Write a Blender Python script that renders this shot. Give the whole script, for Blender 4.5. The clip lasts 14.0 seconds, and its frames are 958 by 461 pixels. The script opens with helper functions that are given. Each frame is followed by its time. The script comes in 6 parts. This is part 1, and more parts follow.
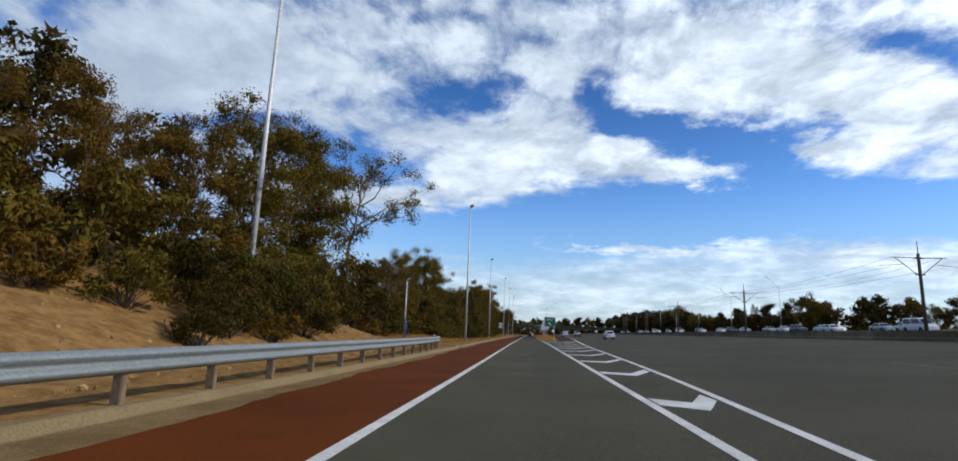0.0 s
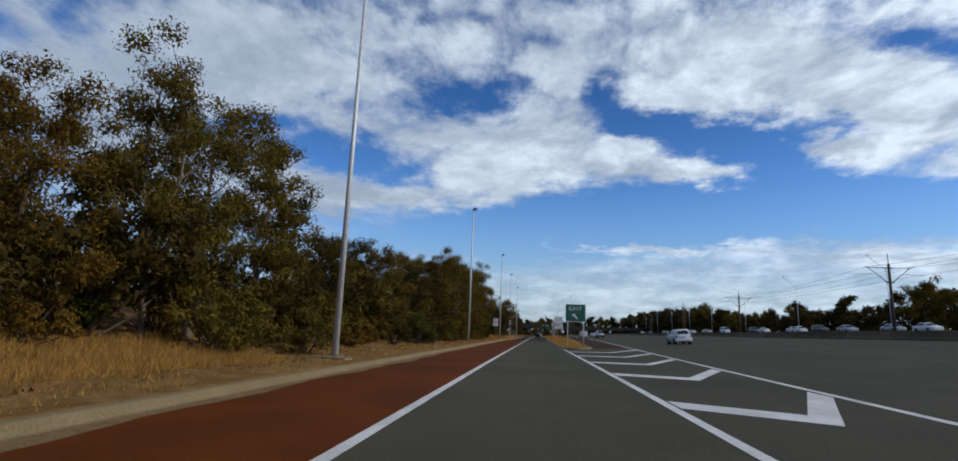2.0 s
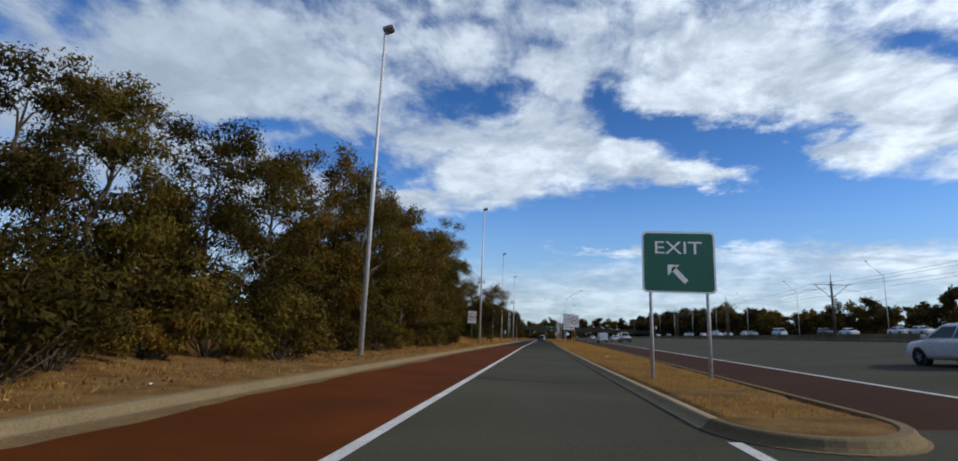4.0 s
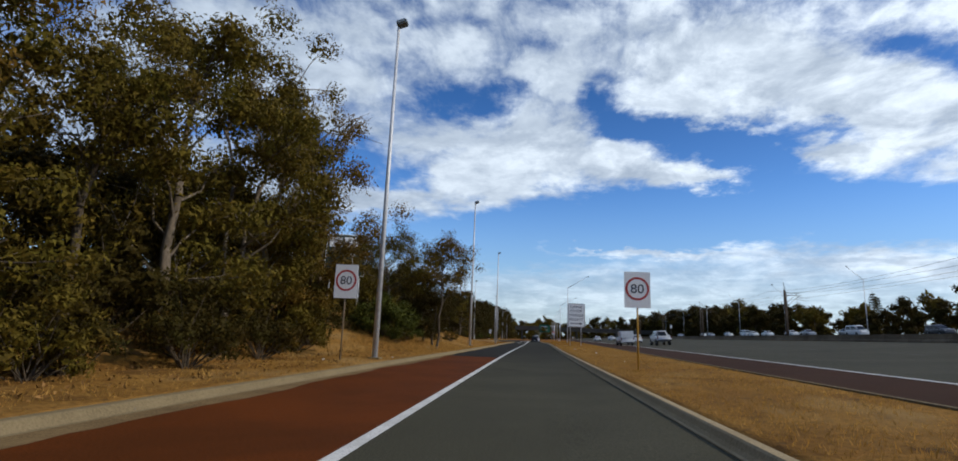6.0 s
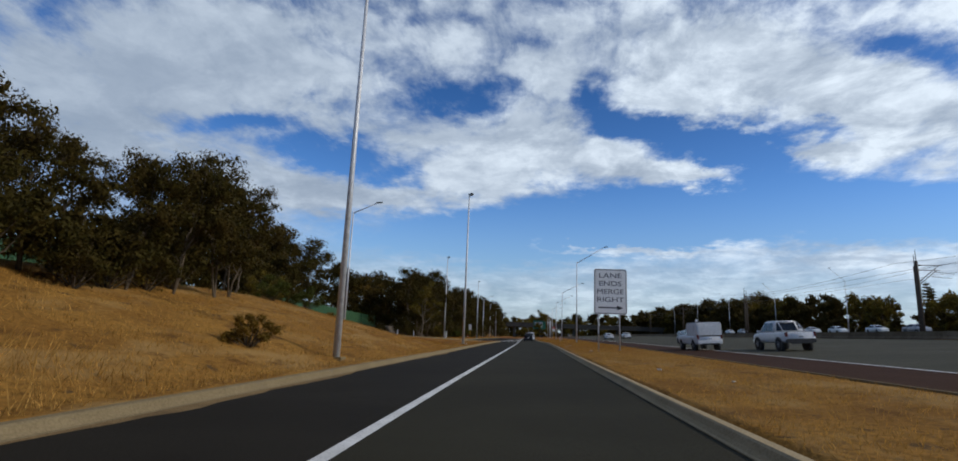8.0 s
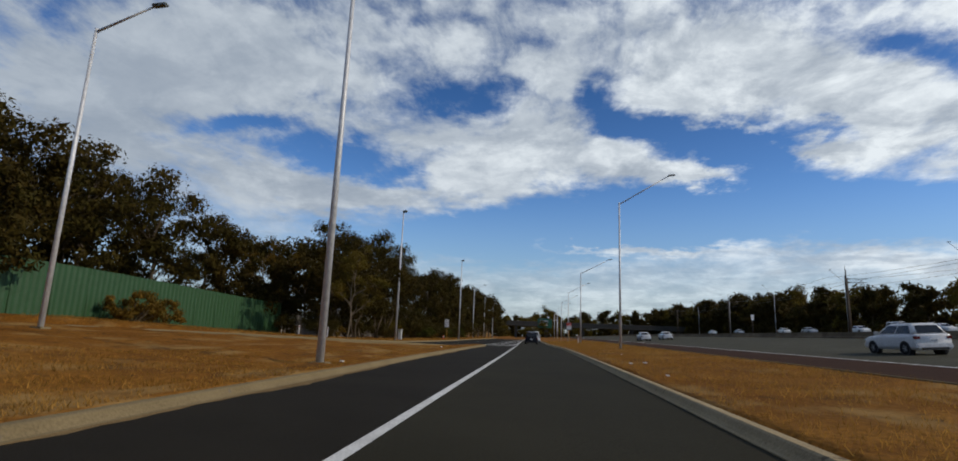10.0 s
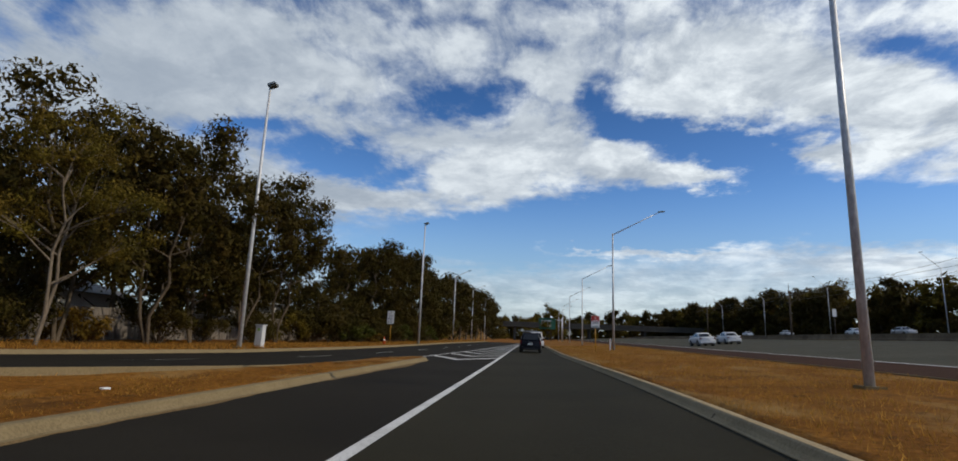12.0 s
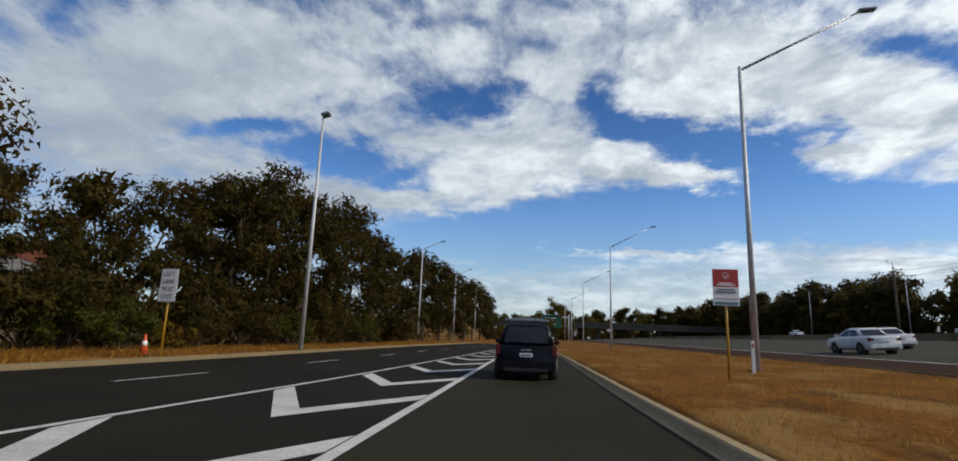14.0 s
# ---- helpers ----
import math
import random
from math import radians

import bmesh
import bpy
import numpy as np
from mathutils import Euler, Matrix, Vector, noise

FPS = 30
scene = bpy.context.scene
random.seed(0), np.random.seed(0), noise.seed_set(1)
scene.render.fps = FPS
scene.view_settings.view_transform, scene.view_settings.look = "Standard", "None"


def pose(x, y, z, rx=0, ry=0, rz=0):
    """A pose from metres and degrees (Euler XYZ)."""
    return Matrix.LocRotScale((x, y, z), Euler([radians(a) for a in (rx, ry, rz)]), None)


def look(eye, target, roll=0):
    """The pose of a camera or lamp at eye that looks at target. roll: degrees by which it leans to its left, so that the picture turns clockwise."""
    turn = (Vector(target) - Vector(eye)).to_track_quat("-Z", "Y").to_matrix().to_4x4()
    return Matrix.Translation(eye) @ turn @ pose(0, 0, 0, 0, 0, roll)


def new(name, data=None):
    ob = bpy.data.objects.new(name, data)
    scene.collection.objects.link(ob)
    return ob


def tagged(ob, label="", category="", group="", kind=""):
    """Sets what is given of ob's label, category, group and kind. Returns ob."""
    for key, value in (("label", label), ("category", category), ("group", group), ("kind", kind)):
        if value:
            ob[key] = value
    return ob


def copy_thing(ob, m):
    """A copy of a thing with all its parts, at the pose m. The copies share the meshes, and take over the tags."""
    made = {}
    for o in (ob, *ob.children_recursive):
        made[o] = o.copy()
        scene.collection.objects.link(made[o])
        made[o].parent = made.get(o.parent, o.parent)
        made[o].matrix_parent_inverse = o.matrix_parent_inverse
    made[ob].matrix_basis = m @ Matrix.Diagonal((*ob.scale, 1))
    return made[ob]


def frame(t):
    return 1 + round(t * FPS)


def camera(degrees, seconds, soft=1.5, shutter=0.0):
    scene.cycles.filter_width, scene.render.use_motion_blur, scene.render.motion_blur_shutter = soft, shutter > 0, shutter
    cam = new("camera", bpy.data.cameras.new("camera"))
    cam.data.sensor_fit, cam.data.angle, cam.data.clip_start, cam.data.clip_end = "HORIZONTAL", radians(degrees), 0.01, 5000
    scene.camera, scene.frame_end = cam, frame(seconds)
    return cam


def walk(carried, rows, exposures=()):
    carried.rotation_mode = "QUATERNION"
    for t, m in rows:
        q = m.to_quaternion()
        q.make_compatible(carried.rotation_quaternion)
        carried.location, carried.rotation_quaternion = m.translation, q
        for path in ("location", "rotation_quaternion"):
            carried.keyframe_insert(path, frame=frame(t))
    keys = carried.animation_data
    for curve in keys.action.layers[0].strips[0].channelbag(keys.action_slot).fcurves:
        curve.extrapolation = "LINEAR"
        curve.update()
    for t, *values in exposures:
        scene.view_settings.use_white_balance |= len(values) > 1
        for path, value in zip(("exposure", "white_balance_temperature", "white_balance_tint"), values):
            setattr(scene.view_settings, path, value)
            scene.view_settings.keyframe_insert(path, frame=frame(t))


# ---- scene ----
from itertools import product

# ---- camera and its drive ----
cam = camera(83.3, 14.0, soft=1.7)
EYE = 1.22
LEAN = 2.26


def ahead(x, y, yaw, pitch):
    """The pose of the dashboard camera at (x, y), turned left by yaw and tilted up by pitch."""
    a, b = radians(yaw), radians(pitch)
    eye = Vector((x, y, EYE))
    return look(eye, eye + Vector((-math.sin(a) * math.cos(b), math.cos(a) * math.cos(b), math.sin(b))), LEAN)


DRIVE = [
    (0.0, 0.00, 0.00, 5.75, 10.64), (0.5, -0.03, 11.59, 5.97, 10.62), (1.0, -0.05, 22.95, 6.18, 10.60),
    (1.5, -0.09, 33.65, 6.40, 10.58), (2.0, -0.13, 43.88, 6.56, 10.68), (2.5, -0.17, 53.78, 6.73, 10.77),
    (3.0, -0.21, 63.30, 6.76, 10.84), (3.5, -0.25, 72.58, 6.80, 10.90), (4.0, -0.29, 82.06, 6.84, 10.97),
    (4.5, -0.32, 91.73, 6.88, 11.03), (5.0, -0.35, 101.25, 6.92, 11.10), (5.5, -0.38, 110.39, 6.53, 11.08),
    (6.0, -0.41, 119.33, 6.14, 11.06), (6.5, -0.43, 128.44, 5.75, 11.03), (7.0, -0.45, 137.83, 5.59, 10.94),
    (7.5, -0.47, 147.39, 5.43, 10.84), (8.0, -0.48, 157.13, 5.43, 10.84), (8.5, -0.46, 167.37, 5.52, 10.84),
    (9.0, -0.43, 177.59, 5.61, 10.84), (9.5, -0.39, 186.59, 5.70, 10.84), (10.0, -0.34, 194.39, 5.79, 10.84),
    (10.5, -0.29, 202.15, 5.88, 10.84), (11.0, -0.23, 210.47, 5.75, 11.03), (11.5, -0.18, 218.78, 5.82, 11.06),
    (12.0, -0.15, 226.79, 5.88, 11.08), (12.5, -0.12, 234.62, 5.95, 11.10), (13.0, -0.08, 242.22, 5.99, 11.10),
    (13.5, -0.04, 249.65, 6.03, 11.10), (14.0, -0.00, 257.08, 6.08, 11.10)]
walk(cam, [(t, ahead(x, y, yaw, pitch)) for t, x, y, yaw, pitch in DRIVE], exposures=[(0.0, 0.32, 6300, 10), (0.5, -0.06, 6150, 10), (2.7, -0.05, 6150, 10), (5.0, 0.18, 6300, 10), (6.0, 0.16, 6250, 10), (7.3, 0.02, 6250, 10), (8.0, -0.06, 6200, 10), (10.5, -0.10, 6750, 10), (12.0, 0.03, 6750, 10), (14.0, 0.08, 6800, 10)])

# ---- sky, sun ----
SUN_DIR = Vector((0.84, -0.12, 0.54)).normalized()
sun = new("sun", bpy.data.lights.new("sun", "SUN"))
sun.data.energy, sun.data.angle, sun.data.color = 2.7, radians(0.6), (1.0, 0.90, 0.74)
sun.matrix_world = look((0, 0, 60), Vector((0, 0, 60)) - SUN_DIR)

world = bpy.data.worlds.new("sky")
scene.world = world
world.use_nodes = True


class Nodes:
    """Small helper that adds nodes to a tree and links them."""

    def __init__(self, tree):
        self.tree = tree

    def add(self, kind, **inputs):
        n = self.tree.nodes.new(kind)
        for key, value in inputs.items():
            self.put(n, key, value)
        return n

    def put(self, n, key, value):
        socket = n.inputs[int(key[1:])] if key[0] == "i" and key[1:].isdigit() else n.inputs[key.replace("_", " ")]
        if isinstance(value, bpy.types.NodeSocket):
            self.tree.links.new(value, socket)
        else:
            socket.default_value = value

    def math(self, op, a, b=0.0, c=0.0, clamp=False):
        n = self.add("ShaderNodeMath", i0=a, i1=b, i2=c)
        n.operation, n.use_clamp = op, clamp
        return n.outputs[0]

    def vec(self, op, a, b=(0, 0, 0)):
        n = self.add("ShaderNodeVectorMath", i0=a, i1=b)
        n.operation = op
        return n.outputs["Value"] if op in ("DOT_PRODUCT", "LENGTH") else n.outputs[0]

    def noise(self, vector, scale, detail=5.0, rough=0.55, distort=0.0):
        return self.add("ShaderNodeTexNoise", Vector=vector, Scale=scale, Detail=detail, Roughness=rough,
                        Distortion=distort).outputs[0]

    def smooth(self, value, low, high, to_low=0.0, to_high=1.0):
        n = self.add("ShaderNodeMapRange", i0=value, i1=low, i2=high, i3=to_low, i4=to_high)
        n.interpolation_type = "SMOOTHSTEP"
        return n.outputs[0]

    def mix(self, factor, a, b, blend="MIX"):
        n = self.tree.nodes.new("ShaderNodeMix")
        n.data_type, n.blend_type = "RGBA", blend
        for i, value in ((0, factor), (6, a), (7, b)):
            if isinstance(value, bpy.types.NodeSocket):
                self.tree.links.new(value, n.inputs[i])
            else:
                n.inputs[i].default_value = value if i == 0 else (*value[:3], 1)
        return n.outputs[2]


# Cloud banks (amount above 0) and blue gaps (below 0): centre across and up, half sizes, amount; tangents of the angles.
BANKS = (
    (-0.175, 0.475, 0.075, 0.036, -0.46), (-0.140, 0.425, 0.045, 0.034, -0.48), (-0.075, 0.490, 0.040, 0.030, -0.36),
    (0.098, 0.462, 0.070, 0.044, -0.8), (0.21, 0.408, 0.090, 0.028, -0.95), (0.34, 0.372, 0.110, 0.038, -1.25),
    (0.44, 0.340, 0.080, 0.034, -1.0), (-0.58, 0.400, 0.150, 0.022, -0.75), (-0.39, 0.345, 0.130, 0.032, -0.85),
    (-0.265, 0.302, 0.065, 0.026, -0.8), (-0.233, 0.640, 0.040, 0.022, -0.25), (-0.131, 0.650, 0.035, 0.020, -0.3),
    (-0.017, 0.610, 0.030, 0.030, -0.3), (0.65, 0.565, 0.080, 0.028, -0.65))
BANKS += (
    (0.742, 0.534, 0.050, 0.045, -0.45), (0.555, 0.390, 0.055, 0.016, -0.5), (0.55, 0.250, 0.42, 0.045, -1.2),
    (-0.05, 0.185, 0.25, 0.045, -1.0), (0.40, 0.200, 0.25, 0.035, -0.3), (-0.02, 0.318, 0.27, 0.050, 0.6),
    (0.30, 0.310, 0.100, 0.016, 0.7), (-0.40, 0.262, 0.17, 0.036, 0.5), (0.02, 0.490, 0.035, 0.045, 0.45),
    (0.45, 0.490, 0.28, 0.100, 0.6), (0.545, 0.352, 0.055, 0.018, 0.55), (-0.85, 0.50, 0.35, 0.18, 0.55))
BANKS += (
    (0.138, 0.166, 0.17, 0.010, 0.6), (0.62, 0.165, 0.26, 0.030, 0.26), (0.1, 0.42, 0.95, 0.34, 0.30))

nt = Nodes(world.node_tree)
world.node_tree.nodes.clear()
way = nt.add("ShaderNodeTexCoord").outputs["Generated"]
parts_xyz = nt.add("ShaderNodeSeparateXYZ", Vector=way).outputs
front = nt.math("MAXIMUM", parts_xyz[1], 0.12)
flat = nt.add("ShaderNodeCombineXYZ", X=nt.math("DIVIDE", parts_xyz[0], front), Y=nt.math("DIVIDE", parts_xyz[2], front)).outputs[0]
deck_h = nt.math("ADD", nt.math("ABSOLUTE", parts_xyz[2]), 0.16)
deck = nt.add("ShaderNodeCombineXYZ", X=nt.math("DIVIDE", parts_xyz[0], deck_h), Y=nt.math("DIVIDE", parts_xyz[1], deck_h),
              Z=0.4).outputs[0]
wobble = nt.add("ShaderNodeTexNoise", Vector=deck, Scale=1.6, Detail=4.0)
calm = nt.smooth(parts_xyz[2], 0.04, 0.30, 0.12, 1.0)
shift = nt.vec("MULTIPLY", nt.vec("SUBTRACT", wobble.outputs["Color"], (0.5, 0.5, 0.5)), nt.add("ShaderNodeCombineXYZ", X=calm, Y=calm, Z=calm).outputs[0])
ruffle = nt.vec("SUBTRACT", nt.add("ShaderNodeTexNoise", Vector=deck, Scale=6.5, Detail=5.0, Roughness=0.65).outputs["Color"], (0.5, 0.5, 0.5))
bent_flat = nt.vec("ADD", flat, nt.vec("MULTIPLY", shift, (0.17, 0.13, 0.0)))
bent_flat = nt.vec("ADD", bent_flat, nt.vec("MULTIPLY", ruffle, (0.10, 0.07, 0.0)))
swirl = nt.vec("ADD", deck, nt.vec("MULTIPLY", shift, (0.25, 0.25, 0.0)))
puffs = nt.noise(nt.vec("MULTIPLY", swirl, (1.0, 0.8, 1.0)), 2.6, 9.0, 0.62, 0.15)
billow = nt.noise(nt.vec("ADD", nt.vec("MULTIPLY", way, (1.0, 1.0, 1.5)), nt.vec("MULTIPLY", shift, (0.10, 0.10, 0.10))), 13.0, 7.0, 0.6, 0.2)
curds = nt.noise(nt.vec("MULTIPLY", swirl, (1.0, 0.75, 1.0)), 6.5, 6.0, 0.56, 0.1)
combed = nt.add("ShaderNodeMapping", Vector=swirl, Rotation=(0, 0, radians(38)), Scale=(1.0, 0.35, 1.0)).outputs[0]
wisps = nt.noise(combed, 7.0, 8.0, 0.68, 0.4)
cover = nt.math("ADD", nt.math("MULTIPLY", nt.math("SUBTRACT", puffs, 0.5), 2.3), nt.math("MULTIPLY", nt.math("SUBTRACT", curds, 0.5), 1.1))
cover = nt.math("ADD", cover, nt.math("MULTIPLY", nt.math("SUBTRACT", wisps, 0.5), 1.3))
cover = nt.math("ADD", cover, nt.math("MULTIPLY", nt.math("SUBTRACT", billow, 0.5), 1.5))
cover = nt.math("MULTIPLY", cover, nt.smooth(parts_xyz[2], 0.06, 0.36, 0.10, 1.0))
cover = nt.math("ADD", cover, -0.16)
for bx, bz, rx, rz, amount in BANKS:
    off = nt.vec("MULTIPLY", nt.vec("SUBTRACT", bent_flat, (bx, bz, 0)), (1 / rx, 1 / rz, 0))
    bump = nt.math("POWER", 0.43, nt.vec("DOT_PRODUCT", off, off))
    cover = nt.math("MULTIPLY_ADD", bump, amount * 1.5, cover)
cloud = nt.smooth(cover, -0.56, 0.56)
thick = nt.smooth(nt.noise(nt.vec("ADD", swirl, (3.1, 0.2, 0)), 3.0, 9.0, 0.66, 0.3), 0.34, 0.64)
fluff = nt.smooth(nt.math("MULTIPLY_ADD", billow, 0.7, nt.math("MULTIPLY", curds, 0.3)), 0.36, 0.60)
grey_side = nt.smooth(parts_xyz[0], -0.85, 0.45, 0.22, 1.0)
cloud_light = nt.math("MULTIPLY", nt.math("ADD", nt.math("MULTIPLY", thick, 0.5), nt.math("MULTIPLY_ADD", fluff, 0.42, 0.16)), grey_side)
lumps = nt.smooth(nt.noise(nt.vec("ADD", swirl, (8.3, 1.7, 0)), 2.8, 8.0, 0.62, 0.4), 0.38, 0.60)
cloud_light = nt.math("MULTIPLY", cloud_light, nt.math("MULTIPLY_ADD", lumps, 0.66, 0.50))
cloud_tint = nt.mix(cloud_light, (0.28, 0.345, 0.44), (0.80, 0.88, 0.95))
sky = nt.add("ShaderNodeTexSky")
sky.sky_type, sky.sun_disc = "NISHITA", False
sky.sun_elevation, sky.sun_rotation = math.asin(SUN_DIR.z), math.atan2(SUN_DIR.x, SUN_DIR.y)
sky.air_density, sky.dust_density, sky.ozone_density = 1.0, 0.3, 3.0
rich = nt.add("ShaderNodeHueSaturation", Hue=0.512, Saturation=1.3, Value=1.05, Color=sky.outputs[0]).outputs[0]
haze = nt.smooth(parts_xyz[2], 0.0, 0.28, 0.66, 0.0)
blue = nt.add("ShaderNodeBackground", Color=rich, Strength=nt.smooth(parts_xyz[2], 0.08, 0.50, 0.146, 0.094))
pale = nt.add("ShaderNodeBackground", Color=(0.45, 0.66, 0.88, 1), Strength=0.49)
white = nt.add("ShaderNodeBackground", Color=cloud_tint, Strength=1.05)
low = nt.add("ShaderNodeMixShader", i0=haze, i1=blue.outputs[0], i2=pale.outputs[0])
full = nt.add("ShaderNodeMixShader", i0=cloud, i1=low.outputs[0], i2=white.outputs[0])
nt.tree.links.new(full.outputs[0], nt.add("ShaderNodeOutputWorld").inputs[0])

# ---- materials ----


def material(name, colour, second=None, rough=0.8, metal=0.0, scale=3.0, fine=60.0, amount=0.5, bump=0.3, depth=0.01,
             spots=None, per_object=0.0, per_island=0.0, stretch=(1, 1, 1), thin=0.0):
    """A surface with variation at two scales: broad patches toward `second`, fine grain, relief, and optional small spots."""
    m = bpy.data.materials.new(name)
    m.use_nodes = True
    n = Nodes(m.node_tree)
    shader = m.node_tree.nodes["Principled BSDF"]
    place = n.vec("MULTIPLY", n.add("ShaderNodeTexCoord").outputs["Object"], stretch)
    second = second or tuple(c * 0.7 for c in colour)
    broad = n.noise(place, scale, 6.0, 0.6, 0.3)
    grain = n.noise(place, fine, 4.0, 0.65)
    f = n.math("MULTIPLY", n.smooth(broad, 0.32, 0.68), amount)
    col = n.mix(f, colour, second)
    shade = n.smooth(grain, 0.25, 0.75, 1.0 - 0.35 * amount - 0.08, 1.0 + 0.35 * amount + 0.08)
    if per_object:
        r = n.add("ShaderNodeObjectInfo").outputs["Random"]
        shade = n.math("MULTIPLY", shade, n.smooth(r, 0.0, 1.0, 1 - per_object, 1 + per_object))
    if per_island:
        r = n.add("ShaderNodeNewGeometry").outputs["Random Per Island"]
        shade = n.math("MULTIPLY", shade, n.smooth(r, 0.0, 1.0, 1 - per_island, 1 + per_island))
    gray = n.add("ShaderNodeCombineColor", i0=shade, i1=shade, i2=shade).outputs[0]
    col = n.mix(1.0, col, gray, "MULTIPLY")
    if spots:
        s_col, s_scale, s_edge = spots
        s = n.smooth(n.noise(place, s_scale, 3.0, 0.6), s_edge, s_edge + 0.06)
        col = n.mix(s, col, s_col)
    n.tree.links.new(col, shader.inputs["Base Color"])
    shader.inputs["Roughness"].default_value, shader.inputs["Metallic"].default_value = rough, metal
    if rough < 0.7:
        n.tree.links.new(n.smooth(broad, 0.2, 0.8, max(0.02, rough - 0.08), rough + 0.12), shader.inputs["Roughness"])
    if thin or rough >= 0.8:
        shader.inputs["Specular IOR Level"].default_value = 0.08 if thin else 0.04
    if bump:
        b = n.add("ShaderNodeBump", Strength=bump, Distance=depth, Height=n.math("ADD", grain, n.math("MULTIPLY", broad, 0.5)))
        n.tree.links.new(b.outputs[0], shader.inputs["Normal"])
    if thin:
        see = n.add("ShaderNodeBsdfTranslucent", Color=col)
        both = n.add("ShaderNodeMixShader", i0=thin, i1=shader.outputs[0], i2=see.outputs[0])
        n.tree.links.new(both.outputs[0], m.node_tree.nodes["Material Output"].inputs[0])
    return m


LANE_ASPHALT = material("lane_asphalt", (0.074, 0.070, 0.047), (0.057, 0.054, 0.036), 0.85, scale=0.25, fine=38, amount=0.9, bump=0.8, depth=0.006)
DARK_ASPHALT = material("dark_asphalt", (0.0240, 0.0208, 0.0150), (0.0175, 0.0150, 0.0110), 0.85, scale=0.3, fine=38, amount=0.9, bump=0.8, depth=0.006)
ASPHALT_PALE = material("pale_asphalt", (0.070, 0.066, 0.046), (0.053, 0.050, 0.035), 0.85, scale=0.2, fine=38, amount=0.9, bump=0.8, depth=0.006)
RED_ASPHALT = material("red_asphalt", (0.112, 0.0295, 0.0055), (0.070, 0.021, 0.005), 0.88, scale=0.3, fine=38, amount=0.9, bump=0.8, depth=0.006)
MAROON_ASPHALT = material("maroon_asphalt", (0.052, 0.025, 0.0125), (0.036, 0.018, 0.010), 0.88, scale=0.3, fine=50, amount=0.6, bump=0.4, depth=0.006)
ROAD_PAINT = material("road_paint", (0.62, 0.61, 0.57), (0.38, 0.37, 0.34), 0.6, scale=1.2, fine=40, amount=0.6, bump=0.2, depth=0.003, spots=((0.16, 0.155, 0.15), 22, 0.64))
CONCRETE = material("kerb_concrete", (0.190, 0.146, 0.080), (0.112, 0.084, 0.044), 0.88, scale=0.9, fine=30, amount=0.35, bump=0.3, depth=0.006, spots=((0.15, 0.12, 0.085), 3, 0.66))
# Kerb concrete with a lightened colour, making up for the right kerb's shaded face.
SHADE_LIFTED_CONCRETE = material("pale_kerb_concrete", (0.37, 0.285, 0.165), (0.23, 0.172, 0.092), 0.88, scale=0.9, fine=30, amount=0.4, bump=0.3, depth=0.006, spots=((0.16, 0.12, 0.075), 3, 0.66))
BRIDGE_CONCRETE = material("bridge_concrete", (0.085, 0.078, 0.066), (0.055, 0.05, 0.043), 0.9, scale=0.3, fine=6, amount=0.5, bump=0.2)
PATH_CONCRETE = material("path_concrete", (0.215, 0.180, 0.122), (0.145, 0.120, 0.080), 0.9, scale=1.2, fine=50, amount=0.5, bump=0.3)
DRY_GROUND = material("dry_grass_ground", (0.235, 0.122, 0.025), (0.150, 0.070, 0.014), 0.95, scale=0.45, fine=9, amount=0.85, bump=0.8, depth=0.05, spots=((0.085, 0.05, 0.02), 2.2, 0.63))
# The ground turns from bare sandy soil by the cutting, over a thin sandy verge, to straw-coloured grass.
n = Nodes(DRY_GROUND.node_tree)
base = DRY_GROUND.node_tree.nodes["Principled BSDF"].inputs["Base Color"]
here = n.add("ShaderNodeTexCoord").outputs["Object"]
northing = n.add("ShaderNodeSeparateXYZ", Vector=here).outputs[1]
ragged = n.math("MULTIPLY_ADD", n.noise(here, 0.35, 5.0, 0.6), 26.0, northing)
soil = n.mix(n.smooth(n.noise(here, 2.2, 8.0, 0.7), 0.35, 0.65), (0.265, 0.160, 0.062), (0.140, 0.078, 0.030))
sand = n.mix(n.smooth(n.noise(here, 1.1, 7.0, 0.65), 0.35, 0.65), (0.215, 0.128, 0.050), (0.120, 0.066, 0.023))
earth = n.mix(n.smooth(ragged, 50.0, 66.0), soil, sand)
straw = n.mix(n.smooth(ragged, 192.0, 226.0), (1.10, 1.10, 1.15), (0.88, 0.72, 0.58))
straw = n.mix(1.0, base.links[0].from_socket, straw, "MULTIPLY")
thin_grass = n.smooth(n.noise(n.vec("MULTIPLY", here, (1.0, 0.45, 1.0)), 0.55, 6.0, 0.62), 0.50, 0.66)
straw = n.mix(n.math("MULTIPLY", thin_grass, 0.75), straw, (0.285, 0.175, 0.062))
burnt = n.smooth(n.noise(n.vec("ADD", n.vec("MULTIPLY", here, (1.0, 0.5, 1.0)), (7.0, 3.0, 0.0)), 0.9, 6.0, 0.65), 0.54, 0.66)
straw = n.mix(n.math("MULTIPLY", burnt, 0.7), straw, (0.085, 0.040, 0.012))
n.tree.links.new(n.mix(n.smooth(ragged, 112.0, 150.0, 0.12, 1.0), earth, straw), base)
